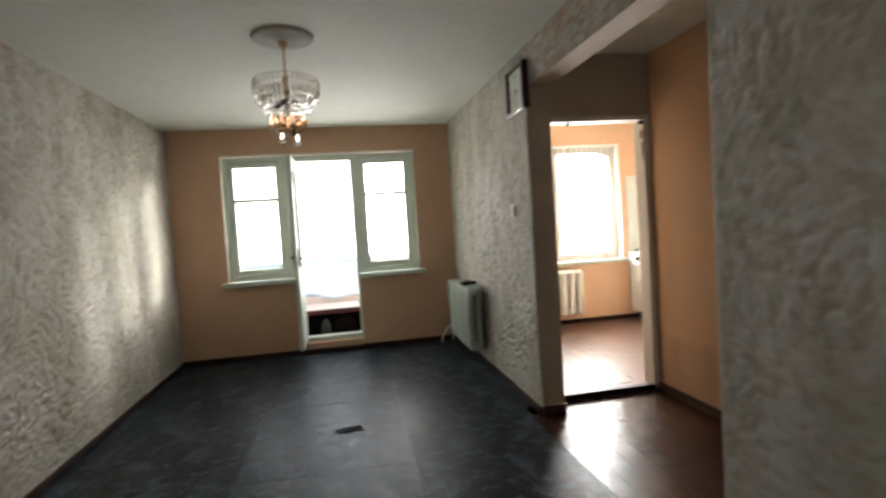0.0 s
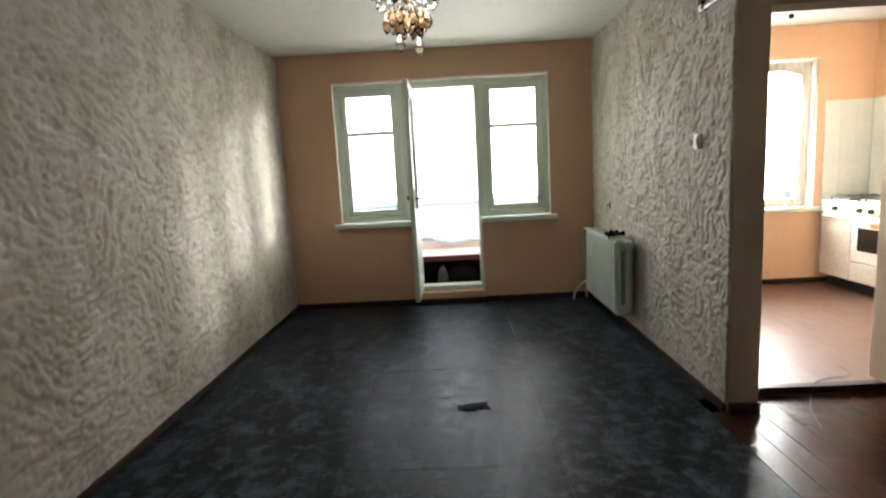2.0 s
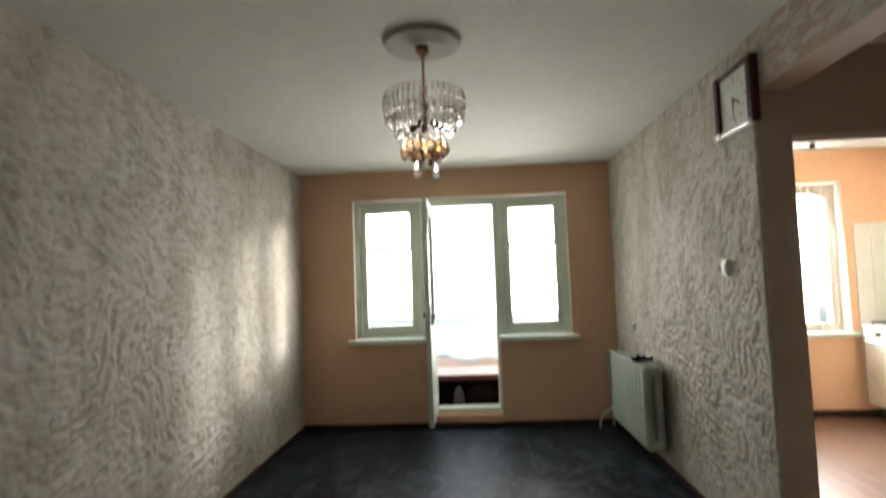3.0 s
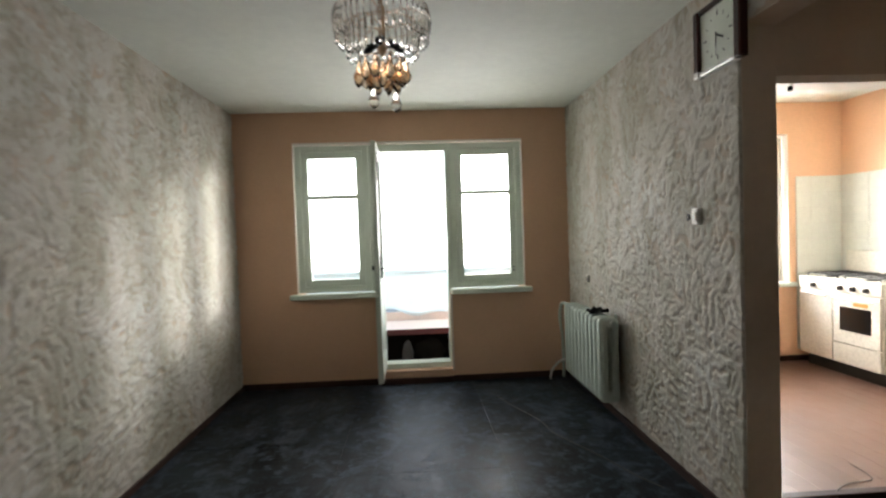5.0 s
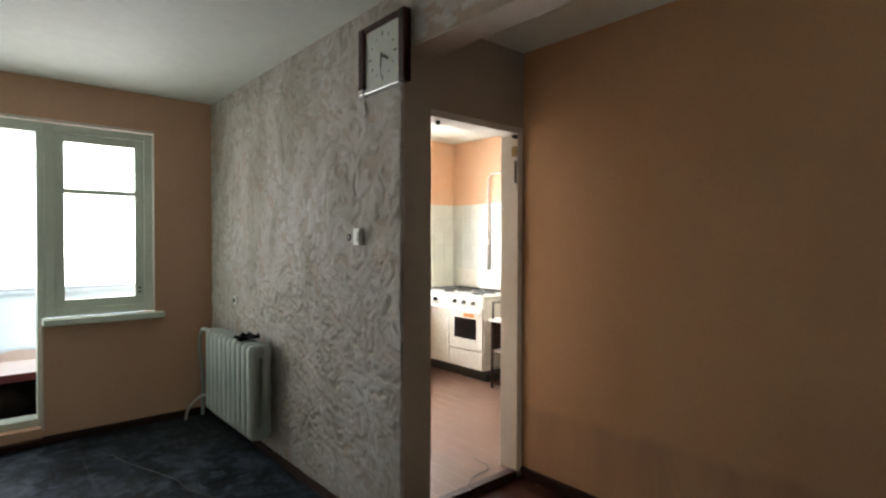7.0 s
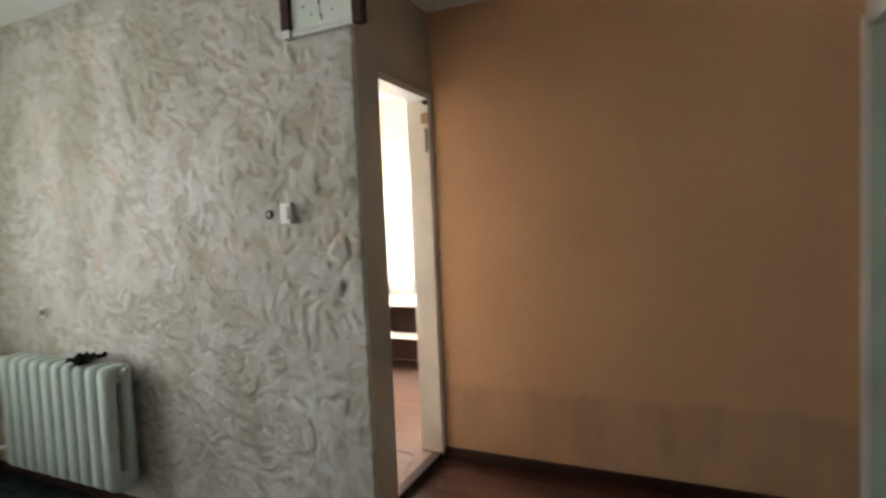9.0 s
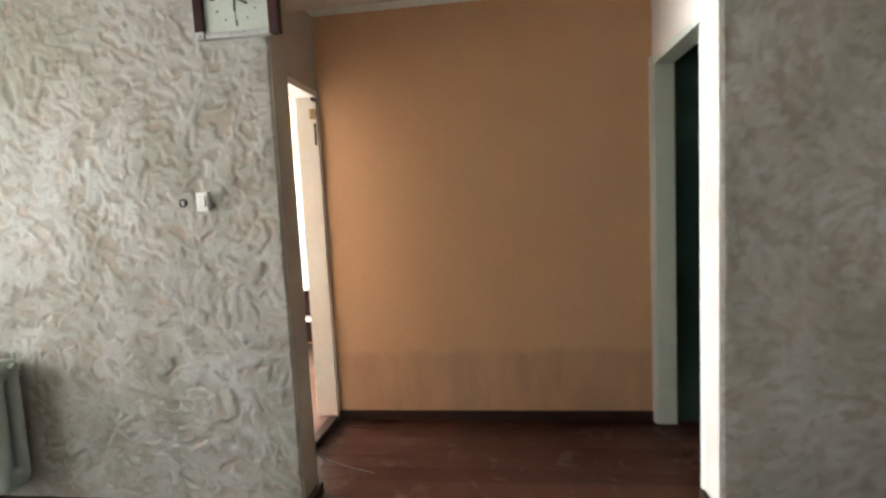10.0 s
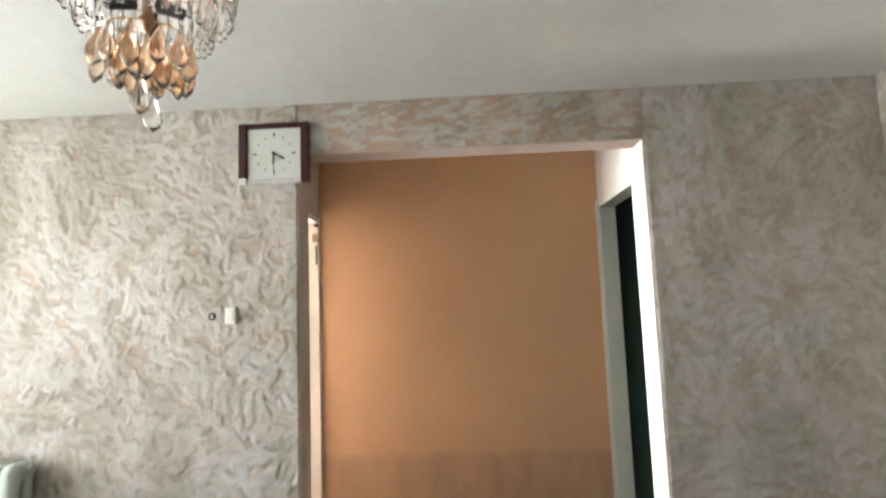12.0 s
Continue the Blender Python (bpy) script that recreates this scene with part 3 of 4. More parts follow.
def under_bench_sheet():
    """A dark cloth sheet, added full length to black out the space below the bench."""
    bm = bmesh.new()
    rows = []
    for z in (0.384, 0.25, 0.065):
        rows.append([bm.verts.new((-0.8 + 2.6 * i / 90, 9.53 + 0.014 * math.sin(i * 0.9 + math.sin(i * 0.23)) * (0.4 + (0.384 - z) * 3), z)) for i in range(91)])
    for a, b in zip(rows, rows[1:]):
        for i in range(90):
            bm.faces.new((a[i], a[i + 1], b[i + 1], b[i]))
    ob = part("cloth_skirt", bm, M_DARKCLOTH, bench, "dark cloth sheet added along the bench to black out the space below", soft=True)
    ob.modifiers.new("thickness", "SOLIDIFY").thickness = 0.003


under_bench_sheet()


def sack(name, at, size, label, mat):
    bm = bmesh.new()
    bmesh.ops.create_icosphere(bm, subdivisions=4, radius=1)
    for v in bm.verts:
        p = v.co.copy()
        k = 1 + 0.22 * noise.noise(p * 1.7 + Vector(at)) + 0.08 * noise.noise(p * 6)
        s = (1 - 0.35 * max(0, p.z)) * k
        v.co = Vector((at[0] + p.x * s * size[0], at[1] + p.y * s * size[1], at[2] + size[2] * (max(p.z, -0.75) * k * 0.9 + 0.72)))
    lo = min(v.co.z for v in bm.verts)
    for v in bm.verts:
        v.co.z += at[2] - lo
    return thing(name, bm, mat, label, "sack", soft=True)


M_SACK = surface("pale_plastic_sack", (0.055, 0.054, 0.052), (0.03, 0.03, 0.029), 9, 40, (0.4, 0.6), 0.5, 0.012)
sack("plastic_sack", (0.70, 9.36, 0.06), (0.055, 0.035, 0.15), "crumpled pale grey plastic sack before the bench", M_SACK)
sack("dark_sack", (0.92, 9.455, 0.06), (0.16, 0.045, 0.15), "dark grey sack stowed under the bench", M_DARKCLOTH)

# ---- kitchen window ----
window_sash("window_3", 3.55, 4.365, 0.80, 2.195, None, FY + 0.06, "white painted kitchen window of one large pane", 0.032, 0.04, M_WHITE)
window_sash("window_4", 3.205, 3.548, 0.80, 2.195, None, FY + 0.06, "narrow white painted kitchen window", 0.032, 0.04, M_WHITE)
setting("reveal_kitchen", boxes((4.366, 4.3705, YN - 0.006, FY + 0.2, 0.796, 2.2), (3.2, 3.2045, YN - 0.006, FY + 0.2, 0.796, 2.2), (3.2, 4.37, YN - 0.006, FY + 0.2, 2.196, 2.2005)), M_WHITE, "white painted reveal of the kitchen window", "reveal")
setting("window_sill_3", boxes((3.15, 4.43, YN - 0.06, FY + 0.06, 0.755, 0.795), bevel=0.008), M_FRAME, "pale painted kitchen sill board", "sill")


def rounded(hx, hz, r, k=4):
    """Points of a rounded rectangle about the origin."""
    pts = []
    for q, (sx, sz) in enumerate(((1, 1), (-1, 1), (-1, -1), (1, -1))):
        for i in range(k + 1):
            a = math.pi / 2 * (q + i / k)
            pts.append((sx * (hx - r) + r * math.cos(a), sz * (hz - r) + r * math.sin(a)))
    return pts


def section_mesh(bm, cx, cz, d, h, a, b):
    """A cast section: a rounded plate with an upright slot, its rims eased."""
    hx, hz, e = d / 2, h / 2, 0.015
    rings = [(rounded(0.014, hz - 0.08, 0.0135), a + 0.03), (rounded(0.018, hz - 0.08, 0.0175), a + 0.002), (rounded(hx - e, hz - e, 0.03), a), (rounded(hx, hz, 0.036), a + e),
             (rounded(hx, hz, 0.036), b - e), (rounded(hx - e, hz - e, 0.03), b), (rounded(0.018, hz - 0.08, 0.0175), b - 0.002), (rounded(0.014, hz - 0.08, 0.0135), b - 0.03)]
    loops = [[bm.verts.new((cx + x, y, cz + z)) for x, z in pts] for pts, y in rings]
    n = len(loops[0])
    for p, q in zip(loops, loops[1:] + loops[:1]):
        for i in range(n):
            bm.faces.new((p[i], p[(i + 1) % n], q[(i + 1) % n], q[i]))


def radiator(name, cx, y0, y1, z0, z1, count, along, label, paint=M_RAD):
    r = base(name, (cx, (y0 + y1) / 2, z0) if along == "y" else ((y0 + y1) / 2, cx, z0), label, "radiator")
    w = (y1 - y0) / count
    d = 0.14
    for i in range(count):
        c = y0 + w * (i + 0.5)
        bm = bmesh.new()
        a, b = c - w / 2 + 0.010, c + w / 2 - 0.010
        section_mesh(bm, cx, (z0 + z1) / 2, d, z1 - z0, a, b)
        if along == "x":
            bmesh.ops.transform(bm, matrix=Matrix(((0, 1, 0, 0), (1, 0, 0, 0), (0, 0, 1, 0), (0, 0, 0, 1))), verts=bm.verts)
        part("section", bm, paint, r, soft=True)
    for z in (z0 + 0.04, z1 - 0.04):
        hub = bmesh.new()
        p, q = (cx, y0 + 0.01, z), (cx, y1 - 0.01, z)
        if along == "x":
            p, q = (p[1], p[0], z), (q[1], q[0], z)
        rod(hub, p, q, 0.022, 12)
        part("nipple", hub, paint, r)
    return r


RX = 2.12
rad = radiator("radiator", RX, 7.62, 8.50, 0.16, 0.75, 10, "y", "pale painted cast-iron column radiator by the wall")
for y in (7.8, 8.2):
    for z in (0.26, 0.66):
        br = bmesh.new()
        rod(br, (RX + 0.03, y, z), (XE + 0.02, y, z), 0.009)
        part("bracket", br, M_RAD, rad)
pg2 = bmesh.new()
rod(pg2, (RX + 0.02, 7.625, 0.715), (RX + 0.02, 7.60, 0.715), 0.02, 10)
rod(pg2, (RX + 0.05, 7.64, 0.745), (RX + 0.05, 7.64, 0.775), 0.009, 8)
part("plug", pg2, M_RAD, rad)
pb = bmesh.new()
tube(pb, smooth_path([(RX, 8.5, 0.715), (RX - 0.01, 8.62, 0.72), (RX - 0.02, 8.74, 0.70), (RX - 0.01, 8.84, 0.56), (RX + 0.02, 8.88, 0.40), (RX + 0.03, 8.89, 0.2), (RX + 0.03, 8.9, 0.0)]), 0.014)
tagged(thing("heating_pipe", pb, M_RAD, "painted heating pipe bent down beside the radiator", "pipe", soft=True))
hz = bmesh.new()
tube(hz, smooth_path([(RX, 8.49, 0.225), (RX - 0.01, 8.58, 0.235), (RX - 0.05, 8.70, 0.20), (RX - 0.10, 8.80, 0.10), (RX - 0.11, 8.85, 0.0)]), 0.011)
thing("lower_pipe", hz, M_WHITE, "pale bent pipe from the radiator to the floor", "pipe", soft=True)


M_SOOT = surface("sooty_cloth", (0.006, 0.006, 0.006), (0.012, 0.011, 0.01), 8, 50, (0.9, 1.0), spec=0.1)


def rag():
    bm = bmesh.new()
    g = []
    for j in range(9):
        row = []
        for i in range(9):
            u, v = i / 8 - 0.5, j / 8 - 0.5
            z = 0.757 + 0.07 * abs(noise.noise(Vector((u * 5, v * 5, 3)))) + 0.012 * noise.noise(Vector((u * 12, v * 9, 1))) ** 2
            row.append(bm.verts.new((RX + u * 0.14, 7.86 + v * 0.11 + 0.02 * noise.noise(Vector((u * 4, v * 3, 9))), z)))
        g.append(row)
    for a, b in zip(g, g[1:]):
        for i in range(8):
            bm.faces.new((a[i], a[i + 1], b[i + 1], b[i]))
    ob = thing("rag", bm, M_SOOT, "crumpled dark rag on top of the radiator", "rag", soft=True)
    ob.modifiers.new("thickness", "SOLIDIFY").thickness = 0.006


rag()

# ---- wall clock ----
cl = base("wall_clock", (XE - 0.03, 6.44, 2.10), "square wall clock in a dark brown frame", "clock")
cx0, cx1, cy0, cy1, cz0, cz1 = XE - 0.045, XE - 0.004, 6.26, 6.628, 2.08, 2.395
part("side_rail", boxes((cx0, cx1, cy0, cy0 + 0.045, cz0, cz1), bevel=0.008), M_DARKWOOD, cl)
part("side_rail", boxes((cx0, cx1, cy1 - 0.045, cy1, cz0, cz1), bevel=0.008), M_DARKWOOD, cl)
part("top_rail", boxes((cx0 + 0.004, cx1, cy0 + 0.045, cy1 - 0.045, cz1 - 0.028, cz1), bevel=0.005), M_DARKWOOD, cl)
part("bottom_rail", boxes((cx0 + 0.004, cx1, cy0 + 0.045, cy1 - 0.045, cz0, cz0 + 0.022), bevel=0.004), M_CHROME, cl, "silvery lower rail")
for a, b in ((cy1 - 0.045, cy1 - 0.004),):
    part("corner_cap", boxes((cx0 - 0.002, cx0 + 0.02, a, b, cz0 - 0.002, cz0 + 0.028), bevel=0.004), M_CHROME, cl, "silvery corner cap")
dial = part("dial", boxes((cx0 + 0.016, cx1 - 0.004, cy0 + 0.045, cy1 - 0.045, cz0 + 0.022, cz1 - 0.028)), M_PAPER, cl)
cyc, czc, dx = (cy0 + cy1) / 2, (cz0 + cz1) / 2 - 0.003, cx0 + 0.0155


def dial_bar(bm, angle, r0, r1, wdt, lift):
    """A bar on the dial; angle clockwise from twelve as seen from the room."""
    m = Matrix.Translation((dx - lift, cyc, czc)) @ Matrix.Rotation(radians(angle), 4, "X")
    box(bm, -0.0012, 0.0, -wdt / 2, wdt / 2, r0, r1, 0, m)


for hgt in range(12):
    tick = bmesh.new()
    dial_bar(tick, hgt * 30, 0.088, 0.112 if hgt % 3 == 0 else 0.102, 0.007 if hgt % 3 == 0 else 0.004, 0.0)
    part("hour_mark", tick, M_BAG, dial)
for nm, ang, ln, wd, lf in (("hour_hand", 118, 0.06, 0.010, 0.004), ("minute_hand", 184, 0.055, 0.010, 0.007), ("second_hand", 180, 0.1, 0.003, 0.009)):
    b2 = bmesh.new()
    dial_bar(b2, ang, -0.012, ln, wd, lf)
    part(nm, b2, M_BLACK, dial)

# ---- switch, hole and socket ----
sw = base("light_switch", (XE, 6.672, 1.414), "white plastic light switch on the plaster", "switch")
part("plate", boxes((XE - 0.028, XE + 0.004, 6.645, 6.70, 1.372, 1.456), bevel=0.006), M_PLASTIC, sw)
part("rocker", boxes((XE - 0.034, XE - 0.0275, 6.655, 6.69, 1.39, 1.438), bevel=0.003), M_PLASTIC, sw)
hb = bmesh.new()
lathe(hb, [(0.022, 0.0), (0.020, 0.008), (0.012, 0.009), (0.011, 0.002)], segs=14, m=Matrix.Translation((XE + 0.001, 6.775, 1.412)) @ Matrix.Rotation(radians(-90), 4, "Y"))
box(hb, XE - 0.012, XE, 6.758, 6.768, 1.40, 1.425, 0.002)
thing("wire_outlet", hb, M_BLACK, "dark open wire hole beside the switch", "wire outlet")
sk = base("wall_socket", (XE, 8.373, 0.956), "small white socket low on the plaster wall", "socket")
part("plate", boxes((XE - 0.02, XE + 0.004, 8.35, 8.40, 0.925, 0.987), bevel=0.006), M_PLASTIC, sk)
part("cover", boxes((XE - 0.026, XE - 0.0195, 8.362, 8.388, 0.94, 0.972), bevel=0.003), M_BAG, sk)

# ---- chandelier ----
CX, CY = 0.705, 6.185
ro = bmesh.new()
lathe(ro, [(0.178, 0.0), (0.176, -0.012), (0.16, -0.02), (0.15, -0.016), (0.11, -0.03), (0.07, -0.034), (0.05, -0.03), (0.01, -0.03)], (CX, CY, H), 40)
thing("ceiling_rosette", ro, M_ROSETTE_SHADED, "round moulded ceiling rosette", "rosette", soft=True)
ch = base("chandelier", (CX, CY, 2.47), "small chandelier of clear glass strips and amber drops", "chandelier")
st = bmesh.new()
lathe(st, [(0.03, 0.0), (0.032, -0.02), (0.012, -0.04), (0.006, -0.05), (0.006, -0.20), (0.02, -0.21), (0.022, -0.23), (0.012, -0.24), (0.012, -0.36), (0.02, -0.37), (0.004, -0.40)], (CX, CY, 2.47), 16)
part("stem", st, M_BRASS, ch, "coppery metal stem", soft=True)
rings = bmesh.new()
for rad_, z in ((0.178, 2.25), (0.135, 2.19), (0.092, 2.055)):
    tube(rings, [(CX + rad_ * math.cos(a), CY + rad_ * math.sin(a), z) for a in np.linspace(0, 2 * math.pi, 37)], 0.0018, 6)
    for k in range(3):
        a = 2.1 * k + z
        tube(rings, smooth_path([(CX, CY, z - 0.02), (CX + 0.5 * rad_ * math.cos(a), CY + 0.5 * rad_ * math.sin(a), z + 0.01), (CX + rad_ * math.cos(a), CY + rad_ * math.sin(a), z)], 4), 0.0028, 6)
part("ring_frame", rings, M_BRASS, ch)


def drop(bm, p, length, r, tilt=(0, 0)):
    """A hanging faceted drop."""
    m = Matrix.Translation(p) @ Matrix.Rotation(tilt[0], 4, "X") @ Matrix.Rotation(tilt[1], 4, "Y")
    lathe(bm, [(r * 0.18, 0), (r * 0.35, -length * 0.12), (r, -length * 0.62), (r * 0.75, -length * 0.86), (r * 0.15, -length)], segs=7, m=m)


def strip(bm, p, length, w, a):
    """A slim glass rod that bows outward a little and ends in a bead."""
    pts = []
    for k in range(5):
        t = k / 4
        out = 0.010 * math.sin(t * math.pi)
        pts.append(Vector(p) + Vector((math.cos(a) * out, math.sin(a) * out, -length * t)))
    tube(bm, pts, w / 2, 6)
    drop(bm, pts[-1] + Vector((0, 0, 0.006)), 0.030, 0.0085)


rng = random.Random(5)
for count, rad_, z, ln, w in ((44, 0.178, 2.25, 0.105, 0.013), (32, 0.135, 2.19, 0.105, 0.012)):
    for i in range(count):
        a = 2 * math.pi * i / count
        bm = bmesh.new()
        strip(bm, (CX + rad_ * math.cos(a), CY + rad_ * math.sin(a), z), ln * rng.uniform(0.93, 1.05), w, a)
        part("glass_strip", bm, M_CRYSTAL, ch)
for i in range(24):
    a = 2 * math.pi * i / 24 + rng.uniform(-0.1, 0.1)
    rr = 0.092 if i % 2 else 0.06
    bm = bmesh.new()
    drop(bm, (CX + rr * math.cos(a), CY + rr * math.sin(a), 2.052 - (0.0 if i % 2 else 0.012)), rng.uniform(0.08, 0.115), rng.uniform(0.017, 0.022), (rng.uniform(-0.12, 0.12), rng.uniform(-0.12, 0.12)))
    part("amber_drop", bm, M_AMBER, ch, "amber glass drop", soft=True)
for dxx, dyy, low in ((-0.04, -0.012, 1.865), (0.045, 0.012, 1.855)):
    bm = bmesh.new()
    rod(bm, (CX + dxx, CY + dyy, 2.05), (CX + dxx, CY + dyy, low + 0.083), 0.0018, 6)
    drop(bm, (CX + dxx, CY + dyy, low + 0.084), 0.084, 0.022)
    part("clear_drop", bm, M_CRYSTAL, ch, "clear glass drop", soft=True)
for k in range(3):
    a = 2.1 * k + 0.4
    bm = bmesh.new()
    rod(bm, (CX + 0.03 * math.cos(a), CY + 0.03 * math.sin(a), 2.13), (CX + 0.085 * math.cos(a), CY + 0.085 * math.sin(a), 2.105), 0.016, 12, 0.014)
    part("lamp_holder", bm, M_BLACK, ch, "black lamp holder")

# ---- stove ----
SX, SY0, SY1, SZ = 4.41, 7.98, 8.86, 0.865
so = base("gas_stove", (4.64, 8.42, KZ), "white enamel gas stove with a side cupboard", "stove")
part("body", boxes((SX + 0.02, 4.87, SY0, SY1, 0.15, 0.835), bevel=0.006), M_ENAMEL, so)
part("plinth", boxes((SX + 0.07, 4.85, SY0 + 0.02, SY1 - 0.02, KZ, 0.149)), M_BLACK, so, "black recessed plinth")
part("cooktop", boxes((SX - 0.005, 4.875, SY0 - 0.004, SY1 + 0.004, 0.836, SZ), bevel=0.008), M_ENAMEL, so)
part("control_panel", boxes((SX, SX + 0.019, SY0, SY1, 0.755, 0.834), bevel=0.004), M_ENAMEL, so)
part("backsplash", boxes((4.858, 4.88, SY0 + 0.02, SY1 - 0.02, SZ + 0.001, 1.09), bevel=0.006), M_ENAMEL, so)
OV = 8.46
ovd = part("oven_door", boxes((SX - 0.004, SX + 0.018, SY0 + 0.008, OV, 0.335, 0.745), bevel=0.006), M_ENAMEL, so)
part("oven_window", boxes((SX - 0.008, SX - 0.0045, SY0 + 0.09, OV - 0.08, 0.44, 0.64), bevel=0.0015), M_OVEN, ovd, "dark oven glass")
part("sticker", boxes((SX - 0.0075, SX - 0.0045, SY0 + 0.12, SY0 + 0.26, 0.655, 0.685)), surface("orange_sticker", (0.75, 0.30, 0.05), (0.7, 0.26, 0.05), 5, 40), ovd, "small orange sticker")
hn = bmesh.new()
rod(hn, (SX - 0.035, SY0 + 0.04, 0.715), (SX - 0.035, OV - 0.03, 0.715), 0.009)
for y in (SY0 + 0.06, OV - 0.05):
    rod(hn, (SX - 0.035, y, 0.715), (SX, y, 0.715), 0.006)
part("handle", hn, M_CHROME, ovd, "chrome bar handle")
part("drawer_front", boxes((SX - 0.004, SX + 0.018, SY0 + 0.008, OV, 0.155, 0.325), bevel=0.006), M_ENAMEL, so)
cd = part("cupboard_door", boxes((SX - 0.004, SX + 0.018, OV + 0.01, SY1 - 0.006, 0.155, 0.745), bevel=0.006), M_ENAMEL, so)
hn = bmesh.new()
rod(hn, (SX - 0.03, OV + 0.05, 0.72), (SX - 0.03, SY1 - 0.04, 0.72), 0.009)
for y in (OV + 0.07, SY1 - 0.06):
    rod(hn, (SX - 0.03, y, 0.72), (SX, y, 0.72), 0.006)
part("handle", hn, M_CHROME, cd, "chrome bar handle")
for y in (SY0 + 0.13, SY0 + 0.26, SY0 + 0.39, SY1 - 0.19):
    bm = bmesh.new()
    rod(bm, (SX, y, 0.795), (SX - 0.028, y, 0.795), 0.022, 16, 0.018)
    box(bm, SX - 0.036, SX - 0.028, y - 0.004, y + 0.004, 0.778, 0.812)
    part("knob", bm, M_BLACK, so, "black knob", soft=False)
for x in (SX + 0.13, SX + 0.33):
    for y in (SY0 + 0.22, SY1 - 0.24):
        bm = bmesh.new()
        lathe(bm, [(0.045, 0.0), (0.045, 0.012), (0.03, 0.018), (0.005, 0.018)], (x, y, SZ), 16)
        part("burner", bm, M_BLACK, so)
for y in (SY0 + 0.22, SY1 - 0.24):
    bm = bmesh.new()
    gx0, gx1, gz = SX + 0.04, SX + 0.42, SZ + 0.03
    tube(bm, [(gx0, y - 0.17, gz), (gx1, y - 0.17, gz), (gx1, y + 0.17, gz), (gx0, y + 0.17, gz), (gx0, y - 0.17, gz)], 0.006)
    pan_grid = part("pan_grid", bm, M_BLACK, so, "black iron pan grid")
    bars = [((gx0, y, gz), (gx1, y, gz))] + [((x, y - 0.17, gz), (x, y + 0.17, gz)) for x in (SX + 0.13, SX + 0.23, SX + 0.33)]
    feet = [((x, y + k, SZ), (x, y + k, gz)) for x in (gx0, gx1) for k in (-0.17, 0.17)]
    for nm, ends in [("bar", e) for e in bars] + [("foot", e) for e in feet]:
        bm = bmesh.new()
        rod(bm, ends[0], ends[1], 0.006, 8)
        part(nm, bm, M_BLACK, pan_grid)

# gas pipe
M_CORDGREY = surface("grey_rubber_hose", (0.42, 0.42, 0.40), (0.36, 0.36, 0.34), 6, 50, (0.5, 0.7))
gp = base("gas_pipe", (4.87, 8.37, 1.1), "pale gas pipe with a tap above the stove", "gas pipe")
bm = bmesh.new()
tube(bm, smooth_path([(4.875, 8.37, 1.09), (4.875, 8.37, 1.5), (4.875, 8.37, 2.0), (4.875, 8.34, 2.08), (4.875, 8.25, 2.11), (4.875, 7.7, 2.11), (4.875, 6.63, 2.11)]), 0.011)
part("pipe", bm, M_WHITE, gp, soft=True)
bm = bmesh.new()
rod(bm, (4.875, 8.37, 1.10), (4.875, 8.37, 1.36), 0.018, 12)
part("hose", bm, M_CORDGREY, gp, "grey hose end", soft=False)
bm = bmesh.new()
rod(bm, (4.875, 8.37, 1.42), (4.875, 8.37, 1.50), 0.02, 10)
box(bm, 4.84, 4.86, 8.34, 8.42, 1.455, 1.47, 0.003)
part("tap", bm, M_CHROME, gp, "brass gas tap")

# ---- side table ----
tb = base("side_table", (4.62, 7.35, KZ), "low metal-framed table with an open shelf", "table")
TX0, TX1, TY0, TY1 = 4.36, 4.85, 6.95, 7.84
part("tabletop", boxes((TX0 - 0.01, TX1, TY0, TY1 + 0.01, 0.655, 0.68), bevel=0.004), M_WHITE, tb, "pale worn top")
part("shelf", boxes((TX0 + 0.02, TX1 - 0.02, TY0 + 0.02, TY1 - 0.02, 0.375, 0.392), bevel=0.003), M_WHITE, tb, "pale shelf")
for x in (TX0, TX1 - 0.03):
    for y in (TY0 + 0.01, TY1 - 0.03):
        bm = bmesh.new()
        rod(bm, (x + 0.012, y + 0.012, KZ), (x + 0.012, y + 0.012, 0.654), 0.013, 10)
        part("leg", bm, M_BASE, tb, "dark brown metal leg")
# Dark board added at mid depth to darken the space under the top.
part("back_panel", boxes((TX0 + 0.2, TX0 + 0.208, TY0 + 0.03, TY1 - 0.04, 0.15, 0.654)), M_BASE, tb)
part("side_panel", boxes((TX0 + 0.03, TX1 - 0.03, TY1 - 0.016, TY1 - 0.008, 0.393, 0.654)), M_BASE, tb, "dark brown side panel")
bm = bmesh.new()
tube(bm, [(TX0 + 0.02, TY1 - 0.02, 0.68), (TX0 + 0.02, TY1 - 0.02, 0.83), (TX1 - 0.05, TY1 - 0.02, 0.83), (TX1 - 0.05, TY1 - 0.02, 0.68)], 0.012)
part("end_rail", bm, M_BAG, tb, "grey metal end rail")
bm = bmesh.new()
rod(bm, (TX0 - 0.03, TY1 + 0.02, 0.16), (TX1 - 0.05, TY1 - 0.03, 0.16), 0.014)
part("stretcher", bm, M_BLACK, tb)

# kitchen radiator
radiator("radiator", 8.82, 3.15, 3.75, 0.17, 0.70, 6, "x", "white cast-iron radiator under the kitchen window", M_ENAMEL)


